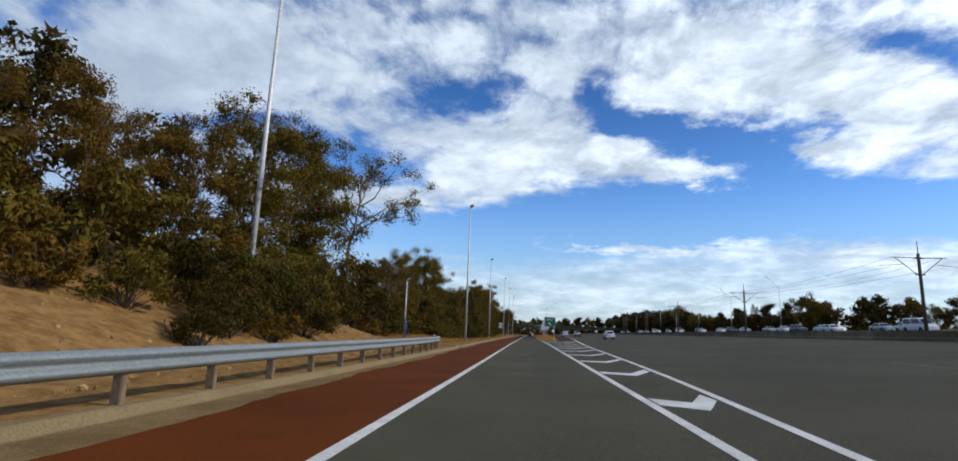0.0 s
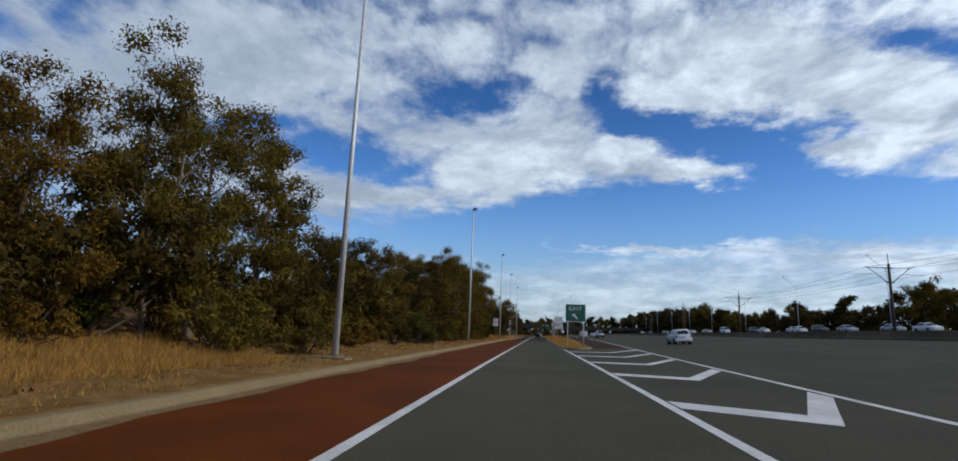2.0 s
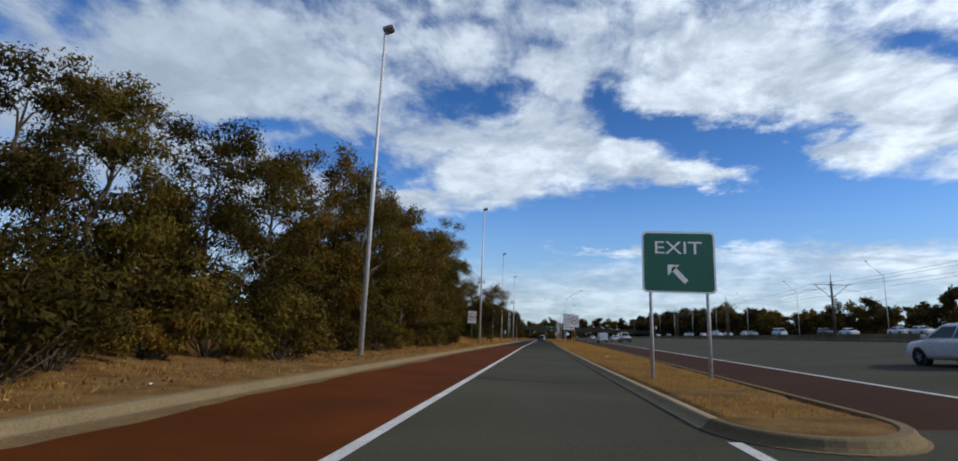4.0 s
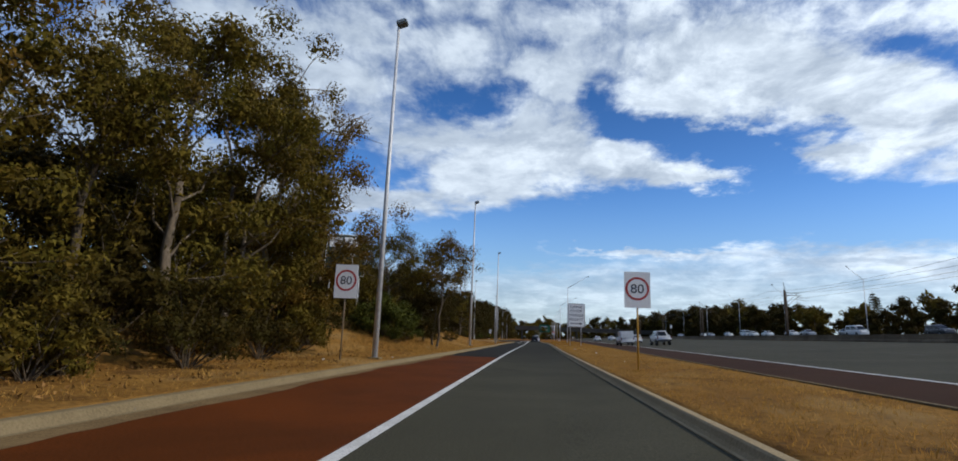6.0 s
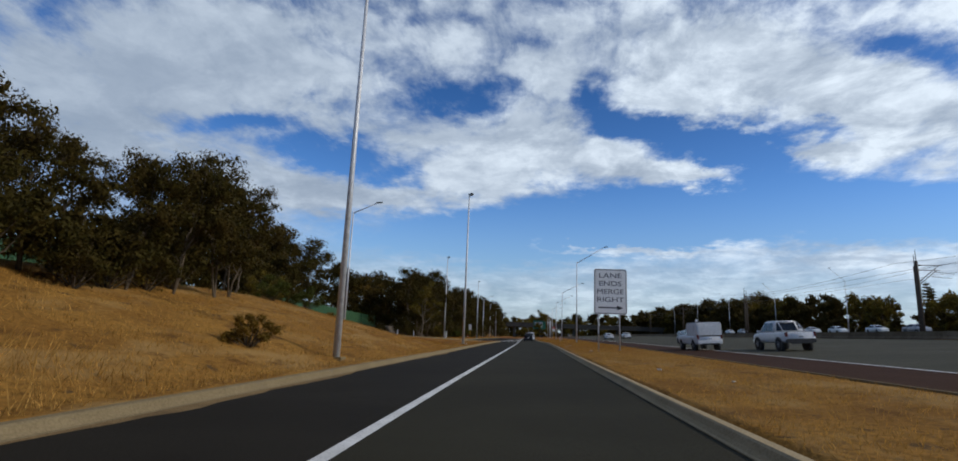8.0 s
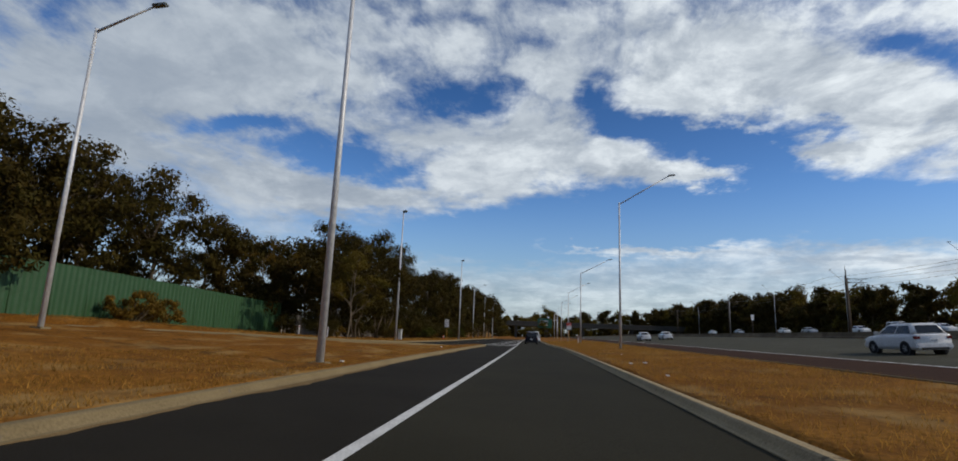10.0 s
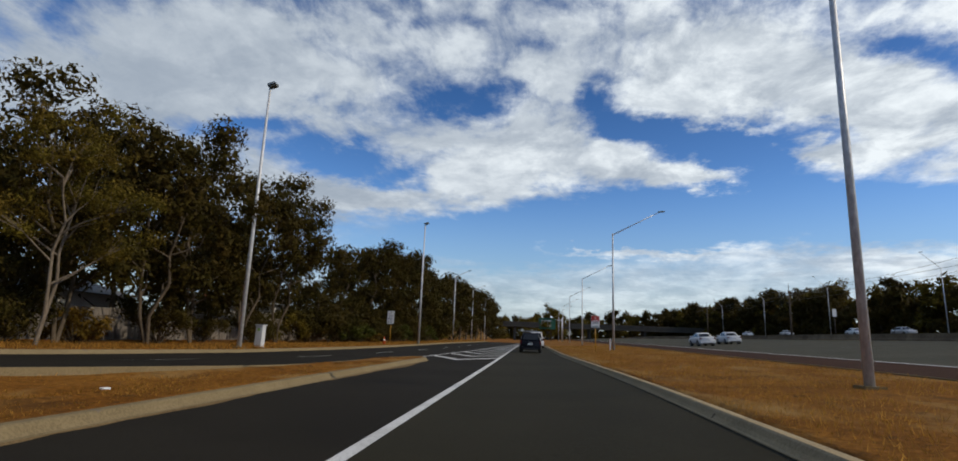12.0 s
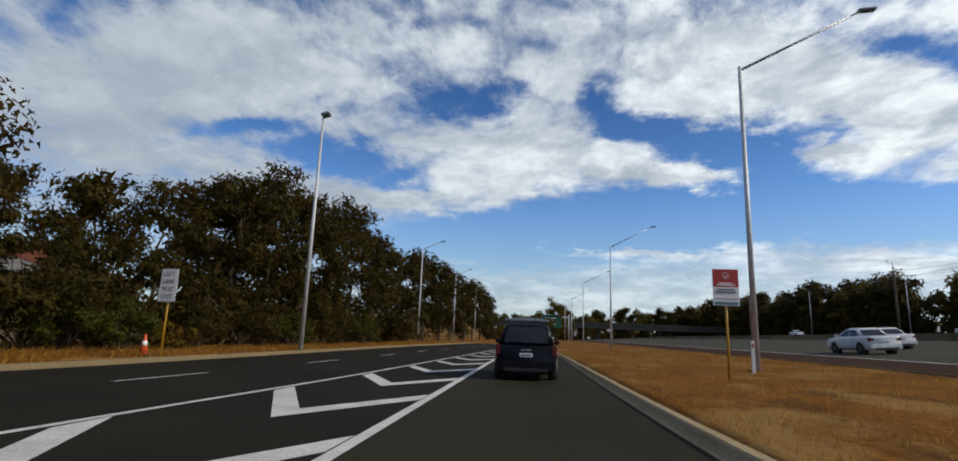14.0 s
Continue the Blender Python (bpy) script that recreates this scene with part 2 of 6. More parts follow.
# The lane's asphalt is greyer at first and darker further on, with a ragged change.
n = Nodes(LANE_ASPHALT.node_tree)
base = LANE_ASPHALT.node_tree.nodes["Principled BSDF"].inputs["Base Color"]
here = n.add("ShaderNodeTexCoord").outputs["Object"]
northing = n.math("MULTIPLY_ADD", n.noise(here, 0.5, 5.0, 0.6), 16.0, n.add("ShaderNodeSeparateXYZ", Vector=here).outputs[1])
# The darker tone: the same colour multiplied down.
worn = n.mix(1.0, base.links[0].from_socket, (0.44, 0.42, 0.40), "MULTIPLY")
n.tree.links.new(n.mix(n.smooth(northing, 122.0, 182.0), base.links[0].from_socket, worn), base)
STEEL = material("galvanised_steel", (0.24, 0.27, 0.28), (0.17, 0.19, 0.195), 0.6, 0.5, scale=1.5, fine=30, amount=0.4, bump=0.08)
POLE_STEEL = material("pole_steel", (0.56, 0.57, 0.58), (0.42, 0.43, 0.44), 0.5, 0.25, scale=0.8, fine=18, amount=0.5, bump=0.08, stretch=(1, 1, 0.3))
BARK = material("bark", (0.098, 0.076, 0.053), (0.048, 0.036, 0.024), 0.9, scale=1.6, fine=14, amount=0.8, bump=0.6, depth=0.03, stretch=(1, 1, 0.3))
PALE_BARK = material("pale_bark", (0.165, 0.132, 0.096), (0.082, 0.063, 0.045), 0.85, scale=1.2, fine=12, amount=0.7, bump=0.4, depth=0.02, stretch=(1, 1, 0.3))

# ---- the lie of the land ----


def curve(points):
    """A smooth function through (y, x) stations along the road."""
    ys, xs = np.array([p[0] for p in points], float), np.array([p[1] for p in points], float)
    slope = np.gradient(xs, ys)

    def at(y):
        y = np.asarray(y, float)
        i = np.clip(np.searchsorted(ys, y) - 1, 0, len(ys) - 2)
        h = ys[i + 1] - ys[i]
        s = (y - ys[i]) / h
        inside = ((2 * s**3 - 3 * s**2 + 1) * xs[i] + (s**3 - 2 * s**2 + s) * h * slope[i]
                  + (3 * s**2 - 2 * s**3) * xs[i + 1] + (s**3 - s**2) * h * slope[i + 1])
        return np.where(y < ys[0], xs[0] + (y - ys[0]) * slope[0], np.where(y > ys[-1], xs[-1] + (y - ys[-1]) * slope[-1], inside))
    return at


left_line = curve([(-30, -1.95), (20, -1.95), (40, -2.05), (70, -2.2), (115, -2.3), (165, -2.38), (200, -2.15), (225, -2.0), (250, -1.95), (290, -2.1), (420, -2.1), (700, -2.1)])
left_kerb = curve([(-30, -4.95), (35, -5.0), (60, -5.42), (100, -5.7), (130, -5.8), (165, -5.48), (190, -5.35), (228, -5.35), (253, -4.9)])
gore_line = curve([(-30, 2.1), (30, 2.1), (60, 2.1), (92, 1.95), (100, 1.85)])
right_kerb = curve([(80, 1.95), (100, 1.75), (130, 1.7), (165, 1.8), (185, 2.0), (225, 2.45), (240, 2.5), (252, 2.2), (264, 1.85), (280, 1.75), (420, 1.8), (700, 1.8)])
freeway_line = curve([(-30, 1.9), (6, 3.2), (12, 3.6), (31, 4.5), (46, 5.1), (66, 6.1), (85, 7.2), (130, 9.8), (194, 12.8), (250, 14.6), (317, 17), (500, 22), (700, 27)])
freeway_kerb = curve([(88, 4.4), (96, 4.7), (115, 5.6), (177, 7.8), (244, 10.2), (300, 11.8), (500, 16.5), (700, 21)])
freeway_far = curve([(-30, 27), (60, 31), (130, 34), (194, 37), (250, 39), (320, 42), (500, 46), (700, 51)])


def road_z(x):
    """Height of the paved surfaces: they climb to the right, steeper across the freeway."""
    x = np.asarray(x, float)
    return 0.05 * np.clip(x, 0, 10) + 0.066 * np.clip(x - 10, 0, 70)


def blend(y, a, b):
    s = np.clip((np.asarray(y, float) - a) / (b - a), 0, 1)
    return s * s * (3 - 2 * s)


def verge_z(x, y):
    """Height of the unpaved ground beside the ramp, left of its kerb."""
    d = np.maximum(left_kerb(np.minimum(y, 253)) - 0.45 - x, 0)
    cut = np.clip(0.40 * (d - 2.0), 0, 6.0)
    wood = np.clip(0.16 * (d - 3.5), 0, 3.2)
    bank = np.clip(0.25 * (d - 0.8), 0, 3.0)
    level = np.clip(0.05 * (d - 2), 0, 1.25) * (1 - blend(y, 224, 254))
    w1, w2, w3 = blend(y, 27, 41), blend(y, 138, 156), blend(y, 193, 211)
    h = cut * (1 - w1) + wood * w1 * (1 - w2) + bank * w2 * (1 - w3) + level * w3
    return 0.13 + h


def land_z(x, y):
    x, y = np.broadcast_arrays(np.asarray(x, float), np.asarray(y, float))
    z = np.where(x < left_kerb(np.minimum(y, 253)) - 0.28, verge_z(x, y), road_z(x) - 0.10)
    isle = (y > 89) & (x > right_kerb(y) + 0.28) & (x < freeway_kerb(y) - 0.1)
    z = np.where(isle, road_z(x) + 0.13, z)
    beyond = x > freeway_far(y) + 0.3
    return np.where(beyond, road_z(x) + 0.03, z)


def mesh_grid(name, xs, ys, zs):
    """A quad sheet from arrays of shape (rows, columns)."""
    rows, cols = xs.shape
    me = bpy.data.meshes.new(name)
    idx = np.arange(rows * cols).reshape(rows, cols)
    faces = np.stack([idx[:-1, :-1], idx[:-1, 1:], idx[1:, 1:], idx[1:, :-1]], -1).reshape(-1, 4)
    me.from_pydata(np.stack([xs, ys, zs], -1).reshape(-1, 3).tolist(), [], faces.tolist())
    return me


def surface(name, me, mat, label, category, kind="structure", smooth=False):
    me.materials.append(mat)
    ob = new(name, me)
    if smooth:
        me.polygons.foreach_set("use_smooth", [True] * len(me.polygons))
    return tagged(ob, label, category, kind=kind)


def strip(name, left, right, y0, y1, lift, mat, label, category, step=2.0, columns=8):
    """A paved strip between two lines, lying on the road's slope."""
    ys = np.arange(y0, y1 + step * 0.5, step)
    lx, rx = np.broadcast_to(left(ys), ys.shape), np.broadcast_to(right(ys), ys.shape)
    s = np.linspace(0, 1, columns + 1)
    xs = lx[:, None] + (rx - lx)[:, None] * s
    return surface(name, mesh_grid(name, xs, np.repeat(ys[:, None], columns + 1, 1), road_z(xs) + lift), mat, label, category)


# Ramp from the cross street: near edge and far edge.
ramp_near = [(-52, 190), (-38, 203), (-29, 213), (-21, 221), (-15.3, 226.5), (-10.9, 233), (-8.3, 240), (-6.9, 247), (-6.3, 254), (-5.8, 263), (-5.2, 271), (-4.8, 282), (-4.0, 304), (-3.0, 330), (-2.4, 352)]
ramp_far = [(-57, 196), (-43, 208.5), (-34, 218), (-26, 226), (-20.5, 231), (-17, 236.5), (-15.1, 243), (-14.2, 250), (-13.2, 257), (-12.4, 264), (-12.0, 272), (-11.8, 283), (-12, 304), (-11.0, 330), (-10.0, 352)]


def ramp_z(y):
    """Height of the side ramp, which comes down from the cross street."""
    return np.interp(y, [195, 205, 222, 232, 242, 252], [2.0, 1.35, 0.72, 0.42, 0.14, 0.0])


def resample(points, n):
    p = np.array(points, float)
    for _ in range(2):
        q = np.repeat(p, 2, 0)
        q[1:-1] = np.stack([0.75 * p[:-1] + 0.25 * p[1:], 0.25 * p[:-1] + 0.75 * p[1:]], 1).reshape(-1, 2)
        p = q
    d = np.concatenate([[0], np.cumsum(np.hypot(*np.diff(p, axis=0).T))])
    s = np.linspace(0, d[-1], n)
    return np.stack([np.interp(s, d, p[:, 0]), np.interp(s, d, p[:, 1])], 1)


# The ground: one sheet out to the horizon, fine near the road.
gx = np.concatenate([[-3000, -900, -300, -140, -90], np.arange(-70, -30, 2.5), np.arange(-30, -7, 0.5), np.arange(-7, -4, 0.2), np.arange(-4, 1.4, 0.6), np.arange(1.4, 4, 0.2), np.arange(4, 18, 0.5), np.arange(18, 60, 2.0), [65, 70, 75, 80, 90, 120, 160, 400, 1000, 3000]])
gy = np.concatenate([[-400, -120, -60, -30], np.arange(-20, 330, 1.25), np.arange(330, 480, 6), [520, 600, 800, 1200, 2500, 4000]])
GX, GY = np.meshgrid(gx, gy)
GZ = land_z(GX, GY)
rng = np.random.default_rng(5)
paved = (GX > left_kerb(np.minimum(GY, 253)) - 1.0) & (GX < freeway_far(GY) + 1)
GZ += np.where(paved | (np.abs(GX) > 100), 0, rng.normal(0, 0.035, GZ.shape))
near_pts, far_pts = resample(ramp_near, 160), resample(ramp_far, 160)


def in_ramp(x, y):
    """Whether points lie on the side ramp or the tip where it joins."""
    poly = np.concatenate([near_pts, far_pts[::-1]])
    x, y = np.asarray(x, float), np.asarray(y, float)
    hit = np.zeros(np.broadcast(x, y).shape, bool)
    px, py = poly[:, 0], poly[:, 1]
    for i in range(len(poly)):
        j = i - 1
        cross = ((py[i] > y) != (py[j] > y)) & (x < (px[j] - px[i]) * (y - py[i]) / (py[j] - py[i] + 1e-12) + px[i])
        hit ^= cross
    return hit


GZ = np.where(in_ramp(GX, GY) | in_ramp(GX + 0.4, GY) | in_ramp(GX + 0.3, GY - 0.3) | ((GY > 252) & (GX > -11.5) & (GX < -1)), ramp_z(GY) - 0.10, GZ)
ground = surface("ground", mesh_grid("ground", GX, GY, GZ), DRY_GROUND, "dry straw-coloured grass and bare sandy soil", "ground", smooth=True)

END = 700
merge_edge = near_pts[near_pts[:, 1] > 246] - np.array([0.05, 0])
strip("road_ramp", left_line, lambda y: np.where(y < 89, gore_line(y) + 0.06, right_kerb(y) + 0.15), -30, END, 0.0, LANE_ASPHALT, "grey asphalt lane of the freeway ramp", "road", 1.0, 6)
strip("road_shoulder", lambda y: np.where(y < 253, left_kerb(np.minimum(y, 253)) - 0.25, -3.2), left_line, -30, 152, 0.0, RED_ASPHALT, "red-brown asphalt bus lane along the kerb", "road", 1.0, 4)
strip("road_merge", lambda y: np.where(y < 252, left_kerb(np.minimum(y, 252)) - 0.2, np.interp(y, merge_edge[:, 1], merge_edge[:, 0])), left_line, 152, 352, 0.0, DARK_ASPHALT, "dark asphalt lane beside the edge line", "road", 1.0, 4)
strip("road_freeway", lambda y: gore_line(y) + 0.06, freeway_far, -30, 90, 0.0, ASPHALT_PALE, "wide grey asphalt freeway carriageway", "road", 1.0, 14)
strip("road_freeway_far", lambda y: freeway_line(y) - 0.05, freeway_far, 90, END, 0.0, ASPHALT_PALE, "wide grey asphalt freeway carriageway", "road", 1.0, 14)
strip("road_freeway_shoulder", lambda y: freeway_kerb(y) - 0.1, lambda y: freeway_line(y) - 0.05, 90, END, 0.0, MAROON_ASPHALT, "dark maroon asphalt freeway shoulder", "road", 1.0, 3)
xs_r = near_pts[:, None, 0] + (far_pts - near_pts)[:, None, 0] * np.linspace(0, 1, 7)
ys_r = near_pts[:, None, 1] + (far_pts - near_pts)[:, None, 1] * np.linspace(0, 1, 7)
surface("road_side_ramp", mesh_grid("road_side_ramp", xs_r, ys_r, ramp_z(ys_r) + 0.004), DARK_ASPHALT, "dark asphalt side ramp joining from a cross street", "road")


def sweep(path, profile, closed=False):
    """A bmesh of a profile (across, up) swept along a path of (x, y, z); across points to the right of the way."""
    bm = bmesh.new()
    p = np.array(path, float)
    t = np.gradient(p[:, :2], axis=0)
    t /= np.maximum(np.hypot(t[:, 0], t[:, 1]), 1e-9)[:, None]
    rings = []
    for i in range(len(p)):
        rings.append([bm.verts.new((p[i, 0] + t[i, 1] * a, p[i, 1] - t[i, 0] * a, p[i, 2] + u)) for a, u in profile])
    m = len(profile)
    for i in range(len(p) - 1):
        for j in range(m if closed else m - 1):
            k = (j + 1) % m
            bm.faces.new((rings[i][j], rings[i][k], rings[i + 1][k], rings[i + 1][j]))
    if closed:
        bm.faces.new(rings[0][::-1])
        bm.faces.new(rings[-1])
    bmesh.ops.recalc_face_normals(bm, faces=bm.faces)
    return bm


def to_mesh(name, bm, mat=None, smooth=False):
    me = bpy.data.meshes.new(name)
    bm.to_mesh(me)
    bm.free()
    if mat:
        me.materials.append(mat)
    if smooth:
        me.polygons.foreach_set("use_smooth", [True] * len(me.polygons))
    return me


def part(name, bm, mat, parent, label="", smooth=False):
    ob = new(name, bm if isinstance(bm, bpy.types.Mesh) else to_mesh(name, bm, mat, smooth))
    ob.parent = parent
    return tagged(ob, label)


def thing(name, label, category, group="", m=None):
    ob = tagged(new(name), label, category, group)
    ob.matrix_world = m or Matrix()
    return ob


# dust swept against the kerb, with a ragged edge
GUTTER_DUST = material("gutter_dust", (0.185, 0.125, 0.058), (0.095, 0.062, 0.030), 0.95, scale=1.2, fine=28, amount=0.6, bump=0.3)
ys = np.arange(-20, 250.1, 0.5)
wr = np.random.default_rng(14)
ragged_w = 0.30 + 0.10 * np.sin(ys * 0.31) + 0.07 * np.sin(ys * 1.07 + 1) + wr.uniform(-0.05, 0.05, len(ys)) + np.interp(ys, [-20, 8, 30, 140, 165], [0.30, 0.25, 0.0, 0.0, -0.2])
dx = np.stack([left_kerb(ys) - 0.02, left_kerb(ys) + ragged_w * 0.6, left_kerb(ys) + ragged_w], 1)
surface("gutter_dust", mesh_grid("gutter_dust", dx, np.repeat(ys[:, None], 3, 1), np.array([0.012, 0.006, 0.003]) + 0 * dx), GUTTER_DUST, "grey-brown dust swept along the kerb", "dirt")


KERB = [(0.0, -0.12), (0.0, 0.012), (0.05, 0.02), (0.09, 0.06), (0.13, 0.125), (0.16, 0.145), (0.28, 0.15), (0.30, 0.14), (0.30, -0.12)]


def kerb(name, path, side, label, mat=CONCRETE):
    """A mountable concrete kerb with gutter; side +1: it rises to the right of the path, -1: to the left."""
    bm = sweep(path, [(side * a, u) for a, u in KERB], True)
    return tagged(new(name, to_mesh(name, bm, mat)), label, "kerb", kind="structure")


def along(fn, y0, y1, step=1.0, dx=0.0, dz=0.0):
    ys = np.arange(y0, y1 + 0.01, step)
    return [(float(fn(y) + dx), float(y), float(road_z(fn(y)) + dz)) for y in ys]


kerb("kerb_left", along(left_kerb, -30, 40), -1, "pale weathered concrete kerb beside the red lane")
kerb("kerb_left_long", along(left_kerb, 42.5, 248), -1, "pale weathered concrete kerb along the grassy verge")
kerb("kerb_right", along(right_kerb, 90, 420), 1, "concrete kerb of the grassy median island, colour lightened against its shade", SHADE_LIFTED_CONCRETE)
kerb("kerb_freeway", along(freeway_kerb, 90, 420, dx=-0.1), -1, "low kerb between dry grass and freeway shoulder")
kerb("kerb_ramp_near", [(x + 0.05, y, float(ramp_z(y)) - 0.115) for x, y in near_pts if y < 245.2], 1, "flush concrete edging between side ramp and grassy verge")
kerb("kerb_ramp", [(x, y, float(ramp_z(y))) for x, y in far_pts], -1, "pale concrete kerb of the side ramp")


def nose(name, path, label):
    """The rounded concrete end of a kerbed island, with its dry grass inside; the island lies right of the path."""
    z = [float(road_z(x)) for x, y in path]
    kerb("kerb_" + name, [(x, y, h) for (x, y), h in zip(path, z)], 1, label)
    p = np.array(path)
    t = np.gradient(p, axis=0)
    t /= np.hypot(t[:, 0], t[:, 1])[:, None]
    q = p + np.stack([t[:, 1], -t[:, 0]], 1) * 0.27
    me = bpy.data.meshes.new("island_" + name)
    me.from_pydata([(x, y, float(road_z(x)) + 0.142) for x, y in q], [], [list(range(len(q)))])
    return surface("island_" + name, me, DRY_GROUND, "dry grass on the end of a kerbed island", "ground")


turns = [math.pi * i / 18 for i in range(19)]
nose("median", [(3.11 + 1.25 * math.cos(a), 90 - 1.7 * math.sin(a)) for a in turns], "rounded concrete end of the median kerb")
west = [(float(np.interp(y, near_pts[:, 1], near_pts[:, 0])) + 0.05, y) for y in (245, 247, 249, 251)]
east = (float(left_kerb(251)), 251.0)
mid_x, half = (west[-1][0] + east[0]) / 2, (east[0] - west[-1][0]) / 2
nose("left", west + [(mid_x - half * math.cos(a) + 0.25 * math.sin(a), 251 + 2.5 * math.sin(a)) for a in turns[1:-1]] + [east] + [(float(left_kerb(y)), y) for y in (250.5, 249.5, 248.5, 247.5)], "rounded concrete end of the verge kerb")


# ---- painted lines ----
def painted(name, mesh, label):
    return surface(name, mesh, ROAD_PAINT, label, "road marking")


def line_mesh(name, fn, y0, y1, width, lift=0.006, step=1.0):
    ys = np.arange(y0, y1 + 0.01, step)
    xs = np.stack([fn(ys) - width / 2, fn(ys) + width / 2], 1)
    return mesh_grid(name, xs, np.repeat(ys[:, None], 2, 1), road_z(xs) + lift)


painted("edge_line", line_mesh("edge_line", left_line, -30, 420, 0.17), "worn white painted edge line")
painted("gore_inner_line", line_mesh("gore_inner_line", gore_line, -30, 89, 0.16), "worn white painted line along the gore")
painted("freeway_edge_line", line_mesh("freeway_edge_line", freeway_line, -30, 600, 0.16), "worn white painted freeway edge line")


def chevron(name, tip, arm_a, arm_b, width):
    """A painted bent bar from arm_a over tip to arm_b."""
    a, t, b = (np.array(p, float) for p in (arm_a, tip, arm_b))
    back = np.array([0, width])
    xy = np.array([[a, t, b], [a + back, t + back, b + back]])
    return painted(name, mesh_grid(name, xy[..., 0], xy[..., 1], road_z(xy[..., 0]) + 0.008), "worn white painted chevron bar")

# chevrons of the exit gore
for k in range(12):
    y = 2.0 + 7.1 * k
    xi, xo = float(gore_line(y)) + 0.12, float(freeway_line(y))
    w = xo - xi
    tip = xi + 0.52 * w
    out_y = y + 2.3 * 0.46 * w
    chevron("chevron", (tip, y), (xi, y + 1.05 * 0.52 * w), (min(tip + 0.46 * w + 0.35, float(freeway_line(out_y)) - 0.15), out_y), 1.0)
# chevrons where the side ramp joins
for k in range(15):
    y = 254.4 + 5.1 * k
    xi = float(left_line(y)) - 0.12
    xo = float(np.interp(y + 3, near_pts[near_pts[:, 1] > 246, 1], near_pts[near_pts[:, 1] > 246, 0])) + 0.35
    w = xi - xo
    if w > 0.6:
        chevron("chevron", (xo + 0.5 * w, y), (xo, y + 2.1 * 0.5 * w), (xi, y + 1.9 * 0.5 * w), 0.95)


# ---- lamp posts ----
def tube(bm, a, b, ra, rb, sides=10, caps=True):
    """A tapered round bar from a to b."""
    a, b = Vector(a), Vector(b)
    m = (b - a).to_track_quat("Z", "Y").to_matrix()
    r1 = [bm.verts.new(a + m @ Vector((ra * math.cos(t), ra * math.sin(t), 0))) for t in [2 * math.pi * i / sides for i in range(sides)]]
    r2 = [bm.verts.new(b + m @ Vector((rb * math.cos(t), rb * math.sin(t), 0))) for t in [2 * math.pi * i / sides for i in range(sides)]]
    for i in range(sides):
        bm.faces.new((r1[i], r1[(i + 1) % sides], r2[(i + 1) % sides], r2[i])).smooth = True
    if caps:
        bm.faces.new(r1[::-1])
        bm.faces.new(r2)
    return bm


def box(bm, lo, hi, bevel=0.0):
    """A box between two corners, its edges rounded by bevel."""
    vs = [bm.verts.new((x, y, z)) for x, y, z in product((lo[0], hi[0]), (lo[1], hi[1]), (lo[2], hi[2]))]
    fs = [bm.faces.new([vs[i] for i in q]) for q in ((0, 1, 3, 2), (4, 6, 7, 5), (0, 4, 5, 1), (2, 3, 7, 6), (0, 2, 6, 4), (1, 5, 7, 3))]
    if bevel:
        es = {e for f in fs for e in f.edges}
        bmesh.ops.bevel(bm, geom=list(es), offset=bevel, segments=2, affect="EDGES")
    return bm


def floodlight_pole(height):
    ob = thing("light_pole", "tall tapered galvanised steel light pole", "light pole", "light poles along the ramp")
    part("shaft", tube(bmesh.new(), (0, 0, 0.05), (0, 0, height), 0.125, 0.06, 12), POLE_STEEL, ob)
    part("base_plate", box(bmesh.new(), (-0.26, -0.26, -0.1), (0.26, 0.26, 0.06), 0.015), CONCRETE, ob)
    bm = box(bmesh.new(), (-0.05, -0.28, height - 0.02), (0.45, 0.22, height + 0.2), 0.05)
    bmesh.ops.rotate(bm, cent=(0, 0, height), matrix=Matrix.Rotation(radians(-18), 3, "Y"), verts=bm.verts)
    part("lamp_head", bm, STEEL, ob)
    return ob


def outreach_pole(height, reach, rise):
    ob = thing("street_lamp", "galvanised street lamp with a long raked outreach arm", "street lamp", "street lamps on the island")
    part("shaft", tube(bmesh.new(), (0, 0, -0.1), (0, 0, height), 0.10, 0.06, 12), POLE_STEEL, ob)
    part("base_plate", box(bmesh.new(), (-0.22, -0.22, -0.1), (0.22, 0.22, 0.05), 0.015), CONCRETE, ob)
    part("arm", tube(bmesh.new(), (0, 0, height - 0.15), (reach, 0, height + rise), 0.055, 0.038, 8), POLE_STEEL, ob)
    bm = box(bmesh.new(), (0, -0.13, -0.05), (0.6, 0.13, 0.07), 0.04)
    bmesh.ops.transform(bm, matrix=pose(reach - 0.1, 0, height + rise, 0, -6, 0), verts=bm.verts)
    part("lamp_head", bm, STEEL, ob)
    return ob


def stand(x, y, dz=0.0):
    return float(land_z(x, y)) + dz


